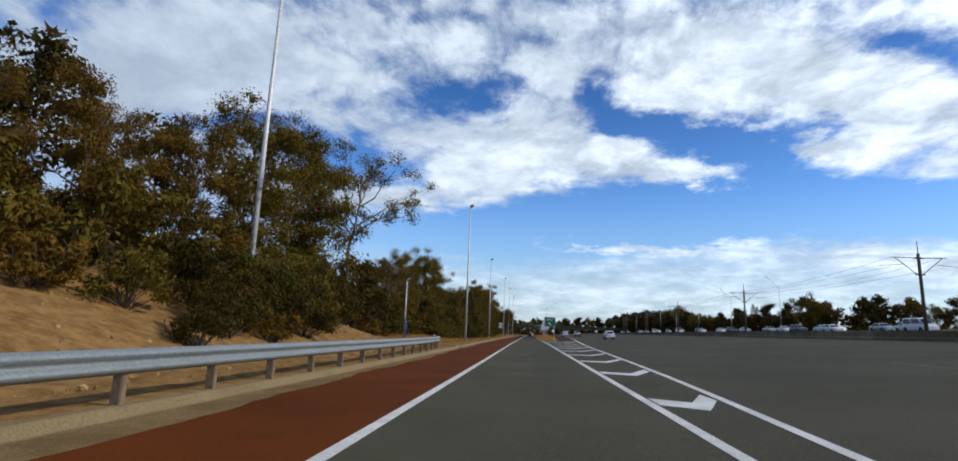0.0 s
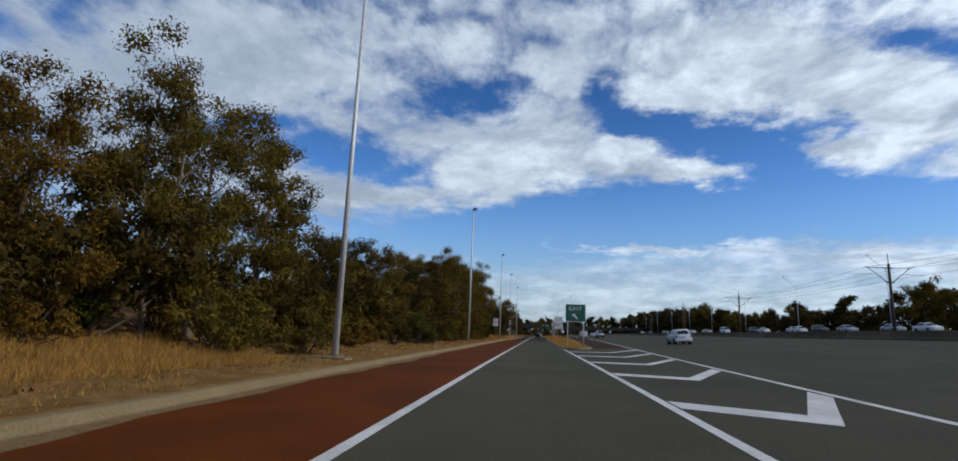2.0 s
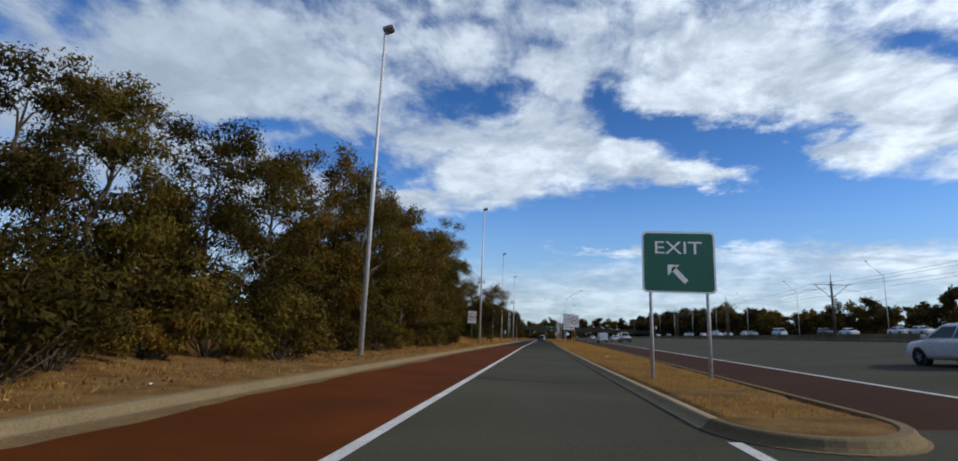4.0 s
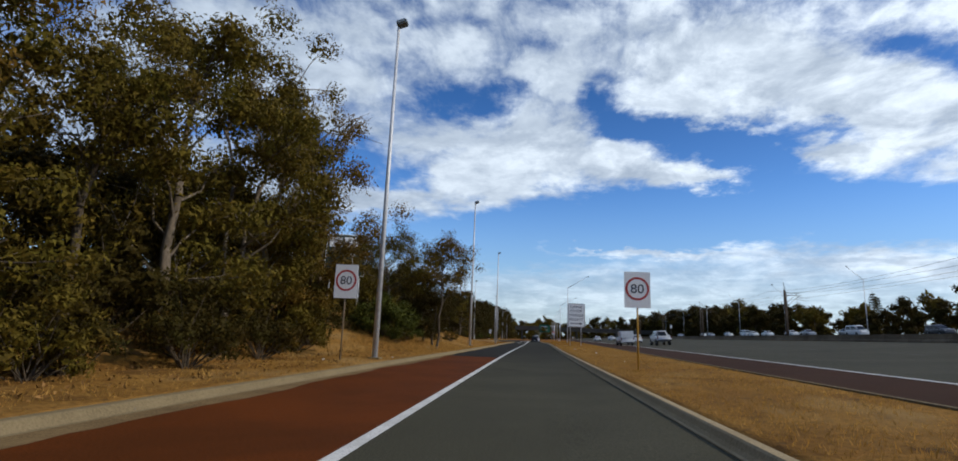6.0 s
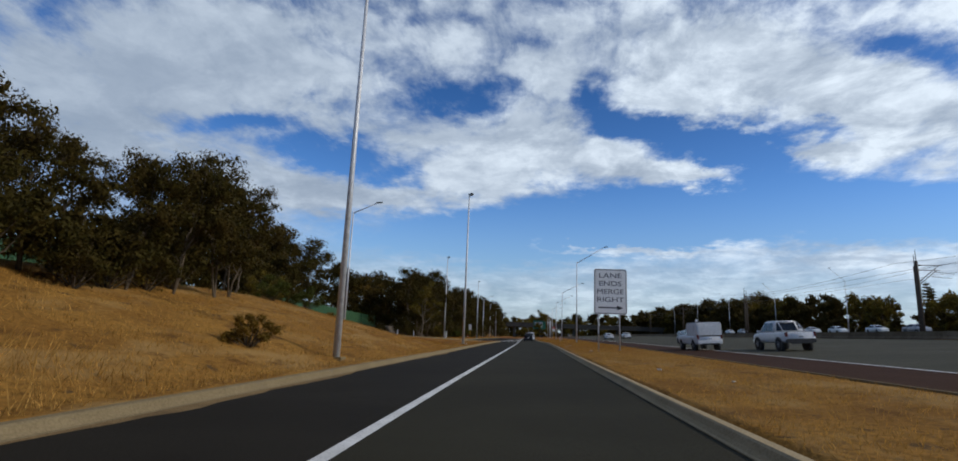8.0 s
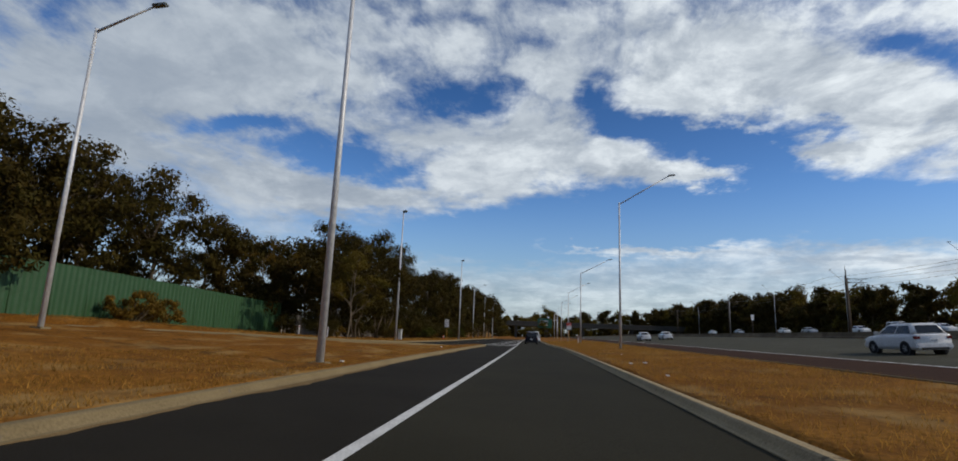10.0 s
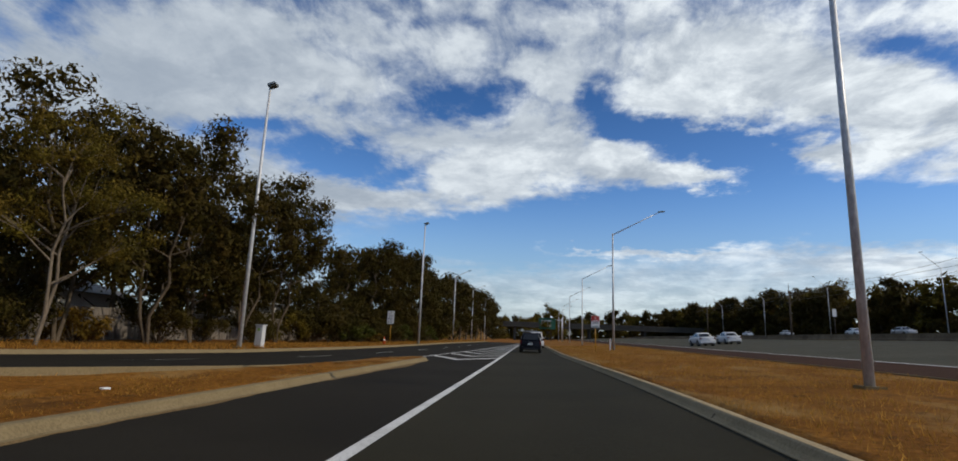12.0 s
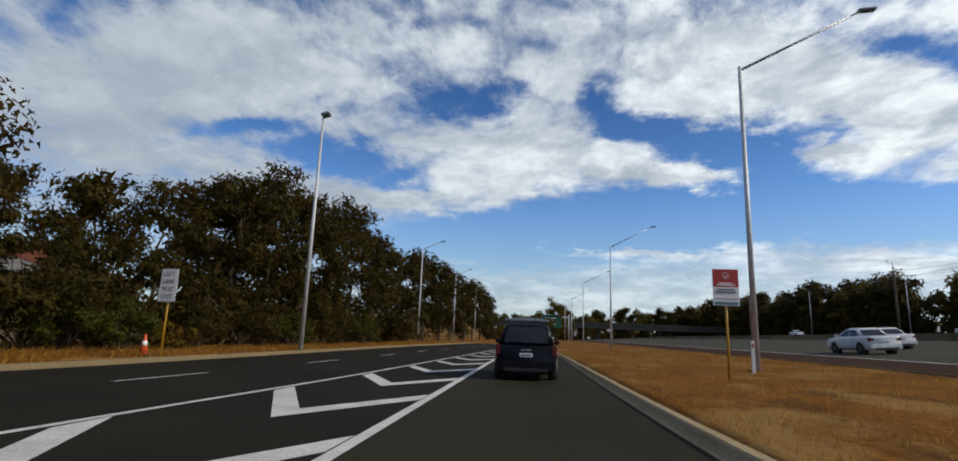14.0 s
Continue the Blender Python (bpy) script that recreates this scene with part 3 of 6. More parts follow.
pole = floodlight_pole(15.0)
spots = [(-7.5, 63.4), (-7.85, 104.7), (-6.9, 141.5), (-6.95, 175.5), (-6.7, 210.7), (-15.2, 254.0), (-12.25, 285.2), (-11.2, 20.5)]
for i, (x, y) in enumerate(spots):
    (copy_thing(pole, pose(x, y, stand(x, y))) if i else pole).matrix_basis = pose(x, y, stand(x, y)) @ Matrix.Diagonal((1, 1, 0.875 if y > 280 else 0.965 if y > 250 else 1.06 if y < 64 else 1, 1))
lamp = outreach_pole(11.6, 4.1, 2.3)
for i, (x, y) in enumerate([(6.8, 239.0), (6.9, 275.0), (7.6, 312), (8.2, 349), (8.8, 386), (9.5, 424)]):
    (copy_thing(lamp, pose(x, y, stand(x, y))) if i else lamp).matrix_basis = pose(x, y, stand(x, y)) @ Matrix.Diagonal((1, 1, 0.88 if i else 1.03, 1))

# ---- trees ----
LEAF = {
    "olive": material("leaf_olive", (0.1016, 0.0827, 0.0106), (0.1186, 0.0700, 0.0117), 0.7, scale=0.5, fine=6, amount=0.7, bump=0, per_island=0.3, thin=0.28),
    "rust": material("leaf_rust", (0.1389, 0.0774, 0.0109), (0.0874, 0.0615, 0.0099), 0.7, scale=0.5, fine=6, amount=0.8, bump=0, per_island=0.3, thin=0.28),
    "dark": material("leaf_dark", (0.0389, 0.0325, 0.0054), (0.0542, 0.0325, 0.0063), 0.7, scale=0.5, fine=6, amount=0.7, bump=0, per_island=0.25, thin=0.25),
    "green": material("leaf_green", (0.0553, 0.0628, 0.0086), (0.0447, 0.0457, 0.0086), 0.7, scale=0.5, fine=6, amount=0.7, bump=0, per_island=0.3, thin=0.26),
}


def leaf_mesh(name, centres, radii, counts, size, droop, seed, mat, flat=0.75, wide=0.25):
    """Small pointed leaves scattered in clumps, roughly facing out of them, joined into one mesh."""
    g = np.random.default_rng(seed)
    spread, outward = [], []
    for c, rad, n in zip(centres, radii, counts):
        d = g.normal(size=(n, 3))
        d /= np.linalg.norm(d, axis=1)[:, None]
        outward.append(d)
        spread.append(np.array(c) + d * (rad * g.uniform(0.05, 1.0, n) ** 0.5)[:, None] * np.array([1, 1, flat]))
    p, d = np.concatenate(spread), np.concatenate(outward)
    n = len(p)
    face = d + g.normal(size=(n, 3)) * 0.45
    face /= np.linalg.norm(face, axis=1)[:, None]
    u = g.normal(size=(n, 3))
    u[:, 2] -= droop
    u -= face * np.sum(u * face, axis=1)[:, None]
    u /= np.maximum(np.linalg.norm(u, axis=1), 1e-6)[:, None]
    v = np.cross(face, u)
    s = ((np.repeat(size, counts) if np.ndim(size) else size) * np.ones(n) * g.uniform(0.6, 1.4, n))[:, None]
    tri = np.stack([p - v * s * wide, p + v * s * wide + u * s * 0.12, p + u * s], 1).reshape(-1, 3)
    me = bpy.data.meshes.new(name)
    me.vertices.add(n * 3)
    me.vertices.foreach_set("co", tri.ravel())
    me.loops.add(n * 3)
    me.loops.foreach_set("vertex_index", np.arange(n * 3))
    me.polygons.add(n)
    me.polygons.foreach_set("loop_start", np.arange(n) * 3)
    me.polygons.foreach_set("loop_total", np.full(n, 3))
    me.update(calc_edges=True)
    me.materials.append(mat)
    return me


def bent(bm, a, b, ra, rb, r, kinks=3, sway=0.08):
    """A limb from a to b in several slightly crooked pieces; returns its points."""
    a, b = Vector(a), Vector(b)
    size = (b - a).length
    pts = [a + (b - a) * (i / kinks) + (Vector((r.uniform(-1, 1), r.uniform(-1, 1), r.uniform(-0.5, 0.5))) * size * sway if 0 < i < kinks else Vector())
           for i in range(kinks + 1)]
    for i in range(kinks):
        f0, f1 = i / kinks, (i + 1) / kinks
        tube(bm, pts[i], pts[i + 1], ra + (rb - ra) * f0, ra + (rb - ra) * f1, 8 if ra > 0.08 else 5, False)
    return pts


def tree(seed, height, radius, tone, bark, leaves, size, label, low=0.22, lobes=11, clump=0.075, stems=1, gaps=0.0, twigs=True, wide=0.27, core=0.0, lean_to=None, girth=0.0155):
    """A tapered crooked trunk, limbs to uneven lobes of foliage, and clumps of small leaves."""
    r = random.Random(seed)
    ob = thing("tree", label, "tree")
    bm = bmesh.new()
    centres, radii = [], []
    for s in range(stems):
        lean = Vector((r.uniform(-1, 1), r.uniform(-1, 1), 0)) * height * (0.05 if stems == 1 else 0.16)
        lean = Vector((*lean_to, 0)) if lean_to else lean
        top = Vector((lean.x, lean.y, height * r.uniform(0.80, 0.88)))
        spine = bent(bm, (0, 0, -0.4), top, height * girth / stems ** 1.25 + 0.03, 0.035, r, 6, 0.03)
        for i in range(lobes // stems):
            f = (i + r.uniform(0.1, 0.9)) / (lobes // stems)
            z = height * (low + 0.07 + (0.90 - low) * f)
            reach = radius * (0.55 + 0.75 * math.sin(math.pi * min(1, 0.18 + 0.72 * f))) * r.uniform(0.45, 1.0) * (1 - 0.45 * f)
            ang = i * 2.4 + r.uniform(-0.6, 0.6)
            k = max(0.12, min(0.92, z / height - 0.18))
            j = min(5, int(k * 6 / 0.88))
            root = spine[j] + (spine[j + 1] - spine[j]) * max(0, min(1, (k * height - spine[j].z) / max(0.1, spine[j + 1].z - spine[j].z)))
            tip = Vector((root.x + math.cos(ang) * reach, root.y + math.sin(ang) * reach, min(z, height * 0.93)))
            mid = bent(bm, root, tip, height * 0.0048, 0.018, r, 3, 0.10)
            for c in range(6):
                q = tip + Vector((r.gauss(0, 1), r.gauss(0, 1), r.gauss(0, 0.8))) * height * 0.062
                if twigs:
                    bent(bm, mid[2], q, 0.022, 0.008, r, 2, 0.1)
                if r.random() >= gaps:
                    centres.append(q)
                    radii.append(height * clump * r.uniform(0.65, 1.35))
            if r.random() >= gaps:
                centres.append(mid[2])
                radii.append(height * clump * r.uniform(0.6, 1.1))
        for c in range(3):
            centres.append(top + Vector((r.gauss(0, 1), r.gauss(0, 1), r.gauss(-0.5, 0.6))) * height * 0.04)
            radii.append(height * clump * r.uniform(0.8, 1.1))
    part("trunk", bm, bark, ob)
    weight = [q**2 for q in radii]
    counts = [max(4, int(leaves * w / sum(weight))) for w in weight]
    # coarse leaves deep inside the clumps, fine ones round them
    heart = [max(2, int(leaves * core * w / sum(weight))) for w in weight]
    sizes = [size] * len(counts) + [size * 1.7] * len(heart)
    part("crown", leaf_mesh("crown", centres * 2, radii + [q * 0.62 for q in radii], counts + heart, sizes, 0.9, seed, LEAF[tone], wide=wide), None, ob)
    return ob


def shrub(seed, height, width, tone, leaves, size, label, bark=None):
    ob = thing("shrub", label, "shrub")
    g = random.Random(seed)
    bm = bmesh.new()
    centres, radii = [], []
    for i in range(22):
        a, q = i * 2.4 + g.uniform(-0.4, 0.4), math.sqrt((i + 0.5) / 22)
        tip = Vector((math.cos(a) * q * width * 0.42, math.sin(a) * q * width * 0.42, height * g.uniform(0.2, 0.9) * (1.0 - 0.45 * q * q)))
        bent(bm, (g.uniform(-0.1, 0.1), g.uniform(-0.1, 0.1), -0.15), tip, 0.03, 0.008, g, 2, 0.1)
        centres.append(tip)
        radii.append(height * g.uniform(0.14, 0.27))
    part("stem", bm, bark or BARK, ob)
    counts = [leaves // 22] * 22 + [36] * 22
    part("foliage", leaf_mesh("foliage", centres * 2, radii + [q * 0.6 for q in radii], counts, [size] * 22 + [size * 1.35] * 22, 0.5, seed, LEAF[tone], wide=0.22), None, ob)
    return ob


def put(ob, x, y, s=1.0, turn=0.0, dz=0.0):
    return copy_thing(ob, pose(x, y, stand(x, y, dz), 0, 0, turn) @ Matrix.Diagonal((s, s, s, 1)))


def grove(name, label, places):
    """Many far trees joined into one mesh: places are (tree, x, y, size, turn, sink)."""
    co, verts, starts, totals, slot, mats = [], [], [], [], [], []
    nv = nl = 0
    for ob, x, y, s, turn, dz in places:
        m = np.array(pose(x, y, stand(x, y, dz), 0, 0, turn) @ Matrix.Diagonal((s, s, s, 1)))
        for child in ob.children:
            me = child.data
            v, vi = np.empty(len(me.vertices) * 3), np.empty(len(me.loops), np.int32)
            st, to = np.empty(len(me.polygons), np.int32), np.empty(len(me.polygons), np.int32)
            me.vertices.foreach_get("co", v)
            me.loops.foreach_get("vertex_index", vi)
            me.polygons.foreach_get("loop_start", st)
            me.polygons.foreach_get("loop_total", to)
            if me.materials[0] not in mats:
                mats.append(me.materials[0])
            co.append(v.reshape(-1, 3) @ m[:3, :3].T + m[:3, 3])
            verts.append(vi + nv)
            starts.append(st + nl)
            totals.append(to)
            slot.append(np.full(len(st), mats.index(me.materials[0]), np.int32))
            nv, nl = nv + len(me.vertices), nl + len(me.loops)
    me = bpy.data.meshes.new(name)
    me.vertices.add(nv)
    me.vertices.foreach_set("co", np.concatenate(co).ravel())
    me.loops.add(nl)
    me.loops.foreach_set("vertex_index", np.concatenate(verts))
    starts, totals = np.concatenate(starts), np.concatenate(totals)
    me.polygons.add(len(starts))
    me.polygons.foreach_set("loop_start", starts)
    me.polygons.foreach_set("loop_total", totals)
    for mat in mats:
        me.materials.append(mat)
    me.polygons.foreach_set("material_index", np.concatenate(slot))
    me.update(calc_edges=True)
    return tagged(new(name, me), label, "woods", kind="stuff")


KINDS = [
    tree(11, 12, 3.1, "olive", PALE_BARK, 17500, 0.162, "tall eucalypt with olive drooping leaves", 0.12, 13, 0.078, core=0.15),
    tree(23, 12, 3.3, "rust", BARK, 17500, 0.162, "eucalypt with dry brownish-olive foliage", 0.12, 13, 0.078, core=0.15),
    tree(37, 12, 3.3, "dark", BARK, 16500, 0.172, "dense dark green roadside eucalypt", 0.06, 14, 0.085, core=0.18),
    tree(41, 12, 3.4, "olive", PALE_BARK, 15500, 0.146, "open eucalypt with pale forked trunks", 0.34, 12, 0.066, 2, 0.15, core=0.08),
    tree(47, 12, 3.2, "rust", PALE_BARK, 9000, 0.135, "thin half-bare eucalypt with pale twisted limbs", 0.35, 12, 0.06, 2, 0.4),
    tree(67, 12, 3.4, "dark", BARK, 8000, 0.265, "dark gum tree with a full crown over bare trunks", 0.30, 13, 0.085, 2, core=0.15),
    tree(61, 12, 2.2, "olive", BARK, 14000, 0.140, "slender gum tree with a high open crown", 0.52, 9, 0.072, 1, 0.05, core=0.10),
    tree(39, 12, 3.3, "dark", BARK, 8000, 0.26, "dense dark gum tree on the bank", 0.06, 14, 0.085, core=0.18),
    tree(91, 12, 4.6, "olive", PALE_BARK, 9000, 0.135, "tall leaning pale gum with a sparse crown of long limbs", 0.56, 9, 0.055, 1, 0.15, lean_to=(0.3, 1.3), girth=0.010),
    tree(95, 12, 5.6, "olive", PALE_BARK, 19500, 0.168, "spreading gum tree with a broad rounded crown", 0.42, 15, 0.092, 1, 0.0, core=0.09, lean_to=(-3.4, 0.8)),
    tree(97, 12, 3.1, "rust", BARK, 12500, 0.160, "gum tree with a slim rounded brownish crown", 0.50, 12, 0.082, 1, 0.0, core=0.04, lean_to=(0.4, 1.2), girth=0.0095),
]
FAR_KINDS = [
    tree(51, 12, 3.8, "dark", BARK, 4200, 0.47, "distant dark rounded gum tree", 0.08, 9, 0.10, 1, 0.0, False),
    tree(57, 12, 4.4, "olive", BARK, 4200, 0.47, "distant spreading olive-green gum tree", 0.08, 9, 0.10, 1, 0.0, False),
    tree(63, 12, 3.0, "dark", BARK, 4200, 0.47, "distant upright dark gum tree", 0.06, 9, 0.095, 1, 0.0, False),
]
FAR_WOODS = [
    tree(81, 12, 4.0, "dark", BARK, 1500, 0.95, "far dark gum tree beyond the freeway", 0.05, 7, 0.115, 1, 0.0, False),
    tree(85, 12, 4.6, "olive", BARK, 1500, 0.95, "far spreading gum tree beyond the freeway", 0.05, 7, 0.115, 1, 0.0, False),
    tree(89, 12, 3.4, "dark", BARK, 1500, 0.95, "far upright gum tree beyond the freeway", 0.05, 7, 0.115, 1, 0.0, False),
]
SHRUBS = [
    shrub(71, 2.6, 3.6, "olive", 2400, 0.152, "dense olive-green roadside shrub"),
    shrub(73, 3.0, 3.2, "dark", 2400, 0.152, "dark green leafy roadside shrub"),
    shrub(79, 1.7, 2.9, "rust", 2200, 0.14, "dry brownish roadside shrub"),
    shrub(83, 2.6, 3.4, "green", 2400, 0.152, "rounded fresh green roadside shrub"),
]
r = random.Random(3)


def row(places):
    """Trees by y, x, height of the top above the road, kind."""
    for y, x, h, kind in places:
        put(KINDS[kind], x, y, (h - stand(x, y)) / 12 * 1.04, r.uniform(0, 360))


# on the cutting
row([(8, -17, 9, 0), (11, -14, 7.5, 4), (14, -13, 8.0, 1), (16.5, -14.5, 8, 1), (19, -13, 8.5, 1), (22.5, -12.5, 10.4, 0), (24.5, -13.5, 11.8, 4), (27.5, -13, 11.8, 0), (30.0, -12.8, 11.2, 0), (33.0, -14.0, 6.0, 1), (36.5, -13.5, 5.0, 1), (40, -13.8, 4.9, 1), (43, -13, 5.4, 0), (46, -12.5, 7.0, 4), (49.0, -12.4, 8.0, 0), (52.5, -13.0, 7.4, 4)])
put(KINDS[8], -12.6, 34.9, 1.03, 0)
# the long even row
row([(56, -13.2, 7.2, 1), (59.5, -12.2, 9.2, 3), (62.5, -12.8, 9.2, 0), (66, -12.4, 9.4, 0)])
row([(70 + 4.3 * i + r.uniform(-0.7, 0.7), -12.2 + r.uniform(-0.5, 0.3), float(np.interp(70 + 4.3 * i, [70, 74, 92, 100, 110], [7.6, 6.7, 7.0, 8.4, 9.6])) + r.uniform(-0.3, 0.3), (2, 0, 2, 0, 1)[i % 5]) for i in range(10)])
# taller ones before the opening
row([(112.5, -10.4, 10.6, 3), (114.5, -12.5, 9.5, 0), (117.5, -11.5, 9.9, 0), (121, -11.5, 9.8, 1), (125, -11.5, 10.4, 1), (128.5, -12.3, 9.6, 0), (132, -12.2, 9.0, 6), (135, -11.8, 11.4, 0), (138.5, -12, 12.0, 3), (142, -12.3, 11.6, 0), (144, -10.9, 8.0, 1), (145.6, -10.9, 12.5, 4)])
row([(150, -22.5, 8.8, 2), (154.5, -21.5, 9.6, 2), (159, -20.5, 8.6, 1), (161.5, -23, 9.0, 2), (147, -25, 9.0, 2)])
row([(150 + 3.4 * i, -25.5 + r.uniform(-1.5, 1.5), 12.2 + r.uniform(-1, 0.8), 7) for i in range(9)])
put(KINDS[9], -9.5, 156.8, 0.62, 0)
put(KINDS[10], -7.0, 155.9, 0.67, 0)
row([(157.8, -12.4, 4.6, 0), (158.6, -14.6, 5.0, 0), (158.3, -7.6, 5.6, 2), (160.6, -8.8, 6.0, 2), (160.5, -12.0, 5.0, 1)])
# on the bank behind the direction sign
row([(171.0, -19.0, 8.2, 7), (173.0, -16.8, 7.4, 7), (176, -15.4, 7.4, 5), (179, -15.6, 8.2, 5), (182.5, -15.8, 9.0, 5), (185.5, -16.8, 8.8, 5), (190, -19.0, 6.6, 4), (171, -22, 9.6, 7), (177, -19.5, 8.6, 7), (182, -20, 8.8, 7)])
for y in range(6, 156, 6):
    put(FAR_KINDS[r.randrange(3)], (-17.5 if y < 144 else -25) + r.uniform(-1.5, 1.5), y + r.uniform(-2, 2), r.uniform(0.50, 0.66) * (0.5 if 26 < y < 56 else 0.9 if 112 < y else 0.8 if 70 < y else 1), r.uniform(0, 360))
for y in range(112, 144, 3):
    put(FAR_KINDS[r.choice((0, 2))], -15.5 + r.uniform(-1, 1), y, r.uniform(0.36, 0.48), r.uniform(0, 360))
for y in range(12, 146, 2):
    near = -9.3 if y > 46 else -10.6
    if 30 < y < 60:
        near = -11.8
    put(SHRUBS[r.choice((0, 1, 1, 2, 3) if y < 100 else (1, 1, 0, 2, 1))], near + r.uniform(-2.2, 0.3), y + r.uniform(-0.8, 0.8), r.uniform(0.65, 1.15) * (0.75 if 30 < y < 60 else 1), r.uniform(0, 360))
for y in range(10, 146, 4):
    put(SHRUBS[r.choice((0, 1, 1))], -12.6 + r.uniform(-1.2, 0.8), y + r.uniform(-1.5, 1.5), r.uniform(1.3, 1.9), r.uniform(0, 360))
SPOTS = [(-8.6, 172.6, 0.62, 2), (-17.5, 192, 0.75, 3), (-19.5, 195, 0.9, 0), (-16.5, 195.5, 0.7, 3), (-23, 205, 0.8, 0), (-28.2, 230.2, 1.5, 2), (-28, 232.8, 1.3, 2), (-17, 275.5, 0.95, 3), (-16.2, 277.2, 0.9, 3), (-15.8, 279.8, 0.8, 2), (-16, 282, 0.8, 1)]
SPOTS += [(-8.3, 13.2, 0.55, 1), (-8.9, 15.4, 0.75, 1), (-8.6, 17.6, 0.75, 2), (-9.3, 19.0, 0.9, 1), (-8.8, 20.8, 0.8, 1), (-9.6, 22.6, 0.95, 0), (-9.4, 25.0, 0.9, 1), (-10.2, 27.0, 1.0, 1), (-9.9, 16.8, 0.9, 1), (-10.4, 20.4, 1.0, 0)]
SPOTS += [(-15.5, 287, 0.9, 1), (-15.5, 291, 0.9, 3), (-19.4, 243.5, 0.9, 1), (-20.6, 246, 1.2, 1), (-21.3, 250.5, 1.1, 2), (-21.5, 256.5, 1.3, 1), (-21, 260, 1.0, 1), (-20.6, 265.5, 1.2, 1), (-19.8, 269.5, 1.1, 0), (-18.6, 271.5, 1.0, 1), (-15.2, 297, 1.0, 1), (-15, 304, 1.0, 3), (-18.5, 262, 0.7, 1), (-10.0, 153, 1.25, 3), (-11.0, 154.2, 1.2, 0), (-8.9, 152.6, 0.8, 3), (-9.4, 154.4, 1.1, 3), (-9.3, 157.4, 0.8, 1), (-10.5, 158, 0.85, 1), (-11.6, 157.6, 0.85, 1), (-12.7, 158.6, 0.85, 1), (-13.8, 159.4, 0.85, 2), (-10, 159.8, 0.9, 1), (-12, 160.5, 0.9, 1), (-9.0, 155, 0.5, 2), (-10.5, 155.6, 0.6, 1), (-13.5, 163, 0.9, 1)]
SPOTS += [(-14.5, 168, 0.9, 0), (-16, 170.5, 1.2, 1), (-16, 174, 1.3, 1), (-16.5, 176, 0.9, 0), (-14.8, 173, 0.7, 1), (-15.2, 174.8, 1.0, 1), (-15.8, 177.6, 0.9, 1), (-17.2, 181, 1.1, 1), (-17.6, 171.5, 1.3, 1)]
for x, y, s, k in SPOTS:
    put(SHRUBS[k], x, y, s, r.uniform(0, 360))
# trees past the side ramp: y, x, height, kind
for y, x, h, kind in [(244.5, -17.5, 8.5, 3), (248, -20, 11.3, 5), (253, -19.5, 11.8, 5), (258, -20.5, 11.5, 5), (263, -20, 12.2, 5), (268, -20, 11.6, 5), (281, -22, 6, 7), (290, -38, 13, 7), (284, -20, 8.6, 7), (289, -19, 11, 7), (293, -18.5, 12.4, 7), (298, -18.5, 12.6, 7), (303, -18, 12.8, 7), (309, -18, 13, 7), (241, -35, 14.5, 7), (236, -38, 15, 7), (232, -36.5, 13.5, 7), (228, -38.5, 15.5, 7), (223, -39.5, 15, 7), (218, -42, 15, 7), (246, -33.5, 12, 7), (250, -31.5, 10, 4), (254, -29.5, 9.5, 4)]:
    put(KINDS[kind], x, y, h / 12, r.uniform(0, 360))
for y, x, h in [(316, -18, 12), (324, -18, 12), (333, -17.5, 12.5), (343, -17.5, 13.4), (354, -17, 14), (367, -17, 14), (382, -16, 14), (400, -16, 15), (420, -16, 15), (445, -16, 15),
                (214, -42, 13), (207, -36, 9), (200, -34, 8), (196, -30, 6), (250, -27, 8), (214, -30, 7), (222, -32, 9)]:
    put(FAR_KINDS[r.choice((0, 2))], x, y, h / 12, r.uniform(0, 360))
# woods past the railway and the oncoming carriageway
for i in range(118):
    y = 120 + i * 4.4
    x = float(freeway_far(y)) + 45 + r.uniform(-1, 14)
    tall = float(np.interp(y, [120, 180, 300, 360, 420, 600], [0.72, 0.70, 0.80, 1.05, 1.30, 1.45])) * r.uniform(0.72, 1.18)
    put((FAR_KINDS if y < 135 else FAR_WOODS)[r.choice((0, 0, 1, 2))], x, y, tall, r.uniform(0, 360), -0.6)
for x, y, h in [(112, 446, 19), (117, 452, 22), (121, 458, 22), (126, 464, 19), (130, 472, 16), (106, 440, 15), (76, 161, 10.2), (78.5, 157, 8.5), (74.5, 166, 8)]:
    put(FAR_KINDS[r.choice((0, 1))], x, y, h / 12, r.uniform(0, 360))
low_growth = []
for i in range(72):
    y = 110 + i * 6.9
    low_growth.append((FAR_WOODS[r.choice((0, 2, 0))], float(freeway_far(y)) + 42.5 + r.uniform(-1.5, 2), y + r.uniform(-2, 2), r.uniform(0.40, 0.60) if y < 330 else r.uniform(0.6, 1.05), r.uniform(0, 360), -1.4))
grove("far_thicket", "low dark growth beyond the oncoming carriageway", low_growth)
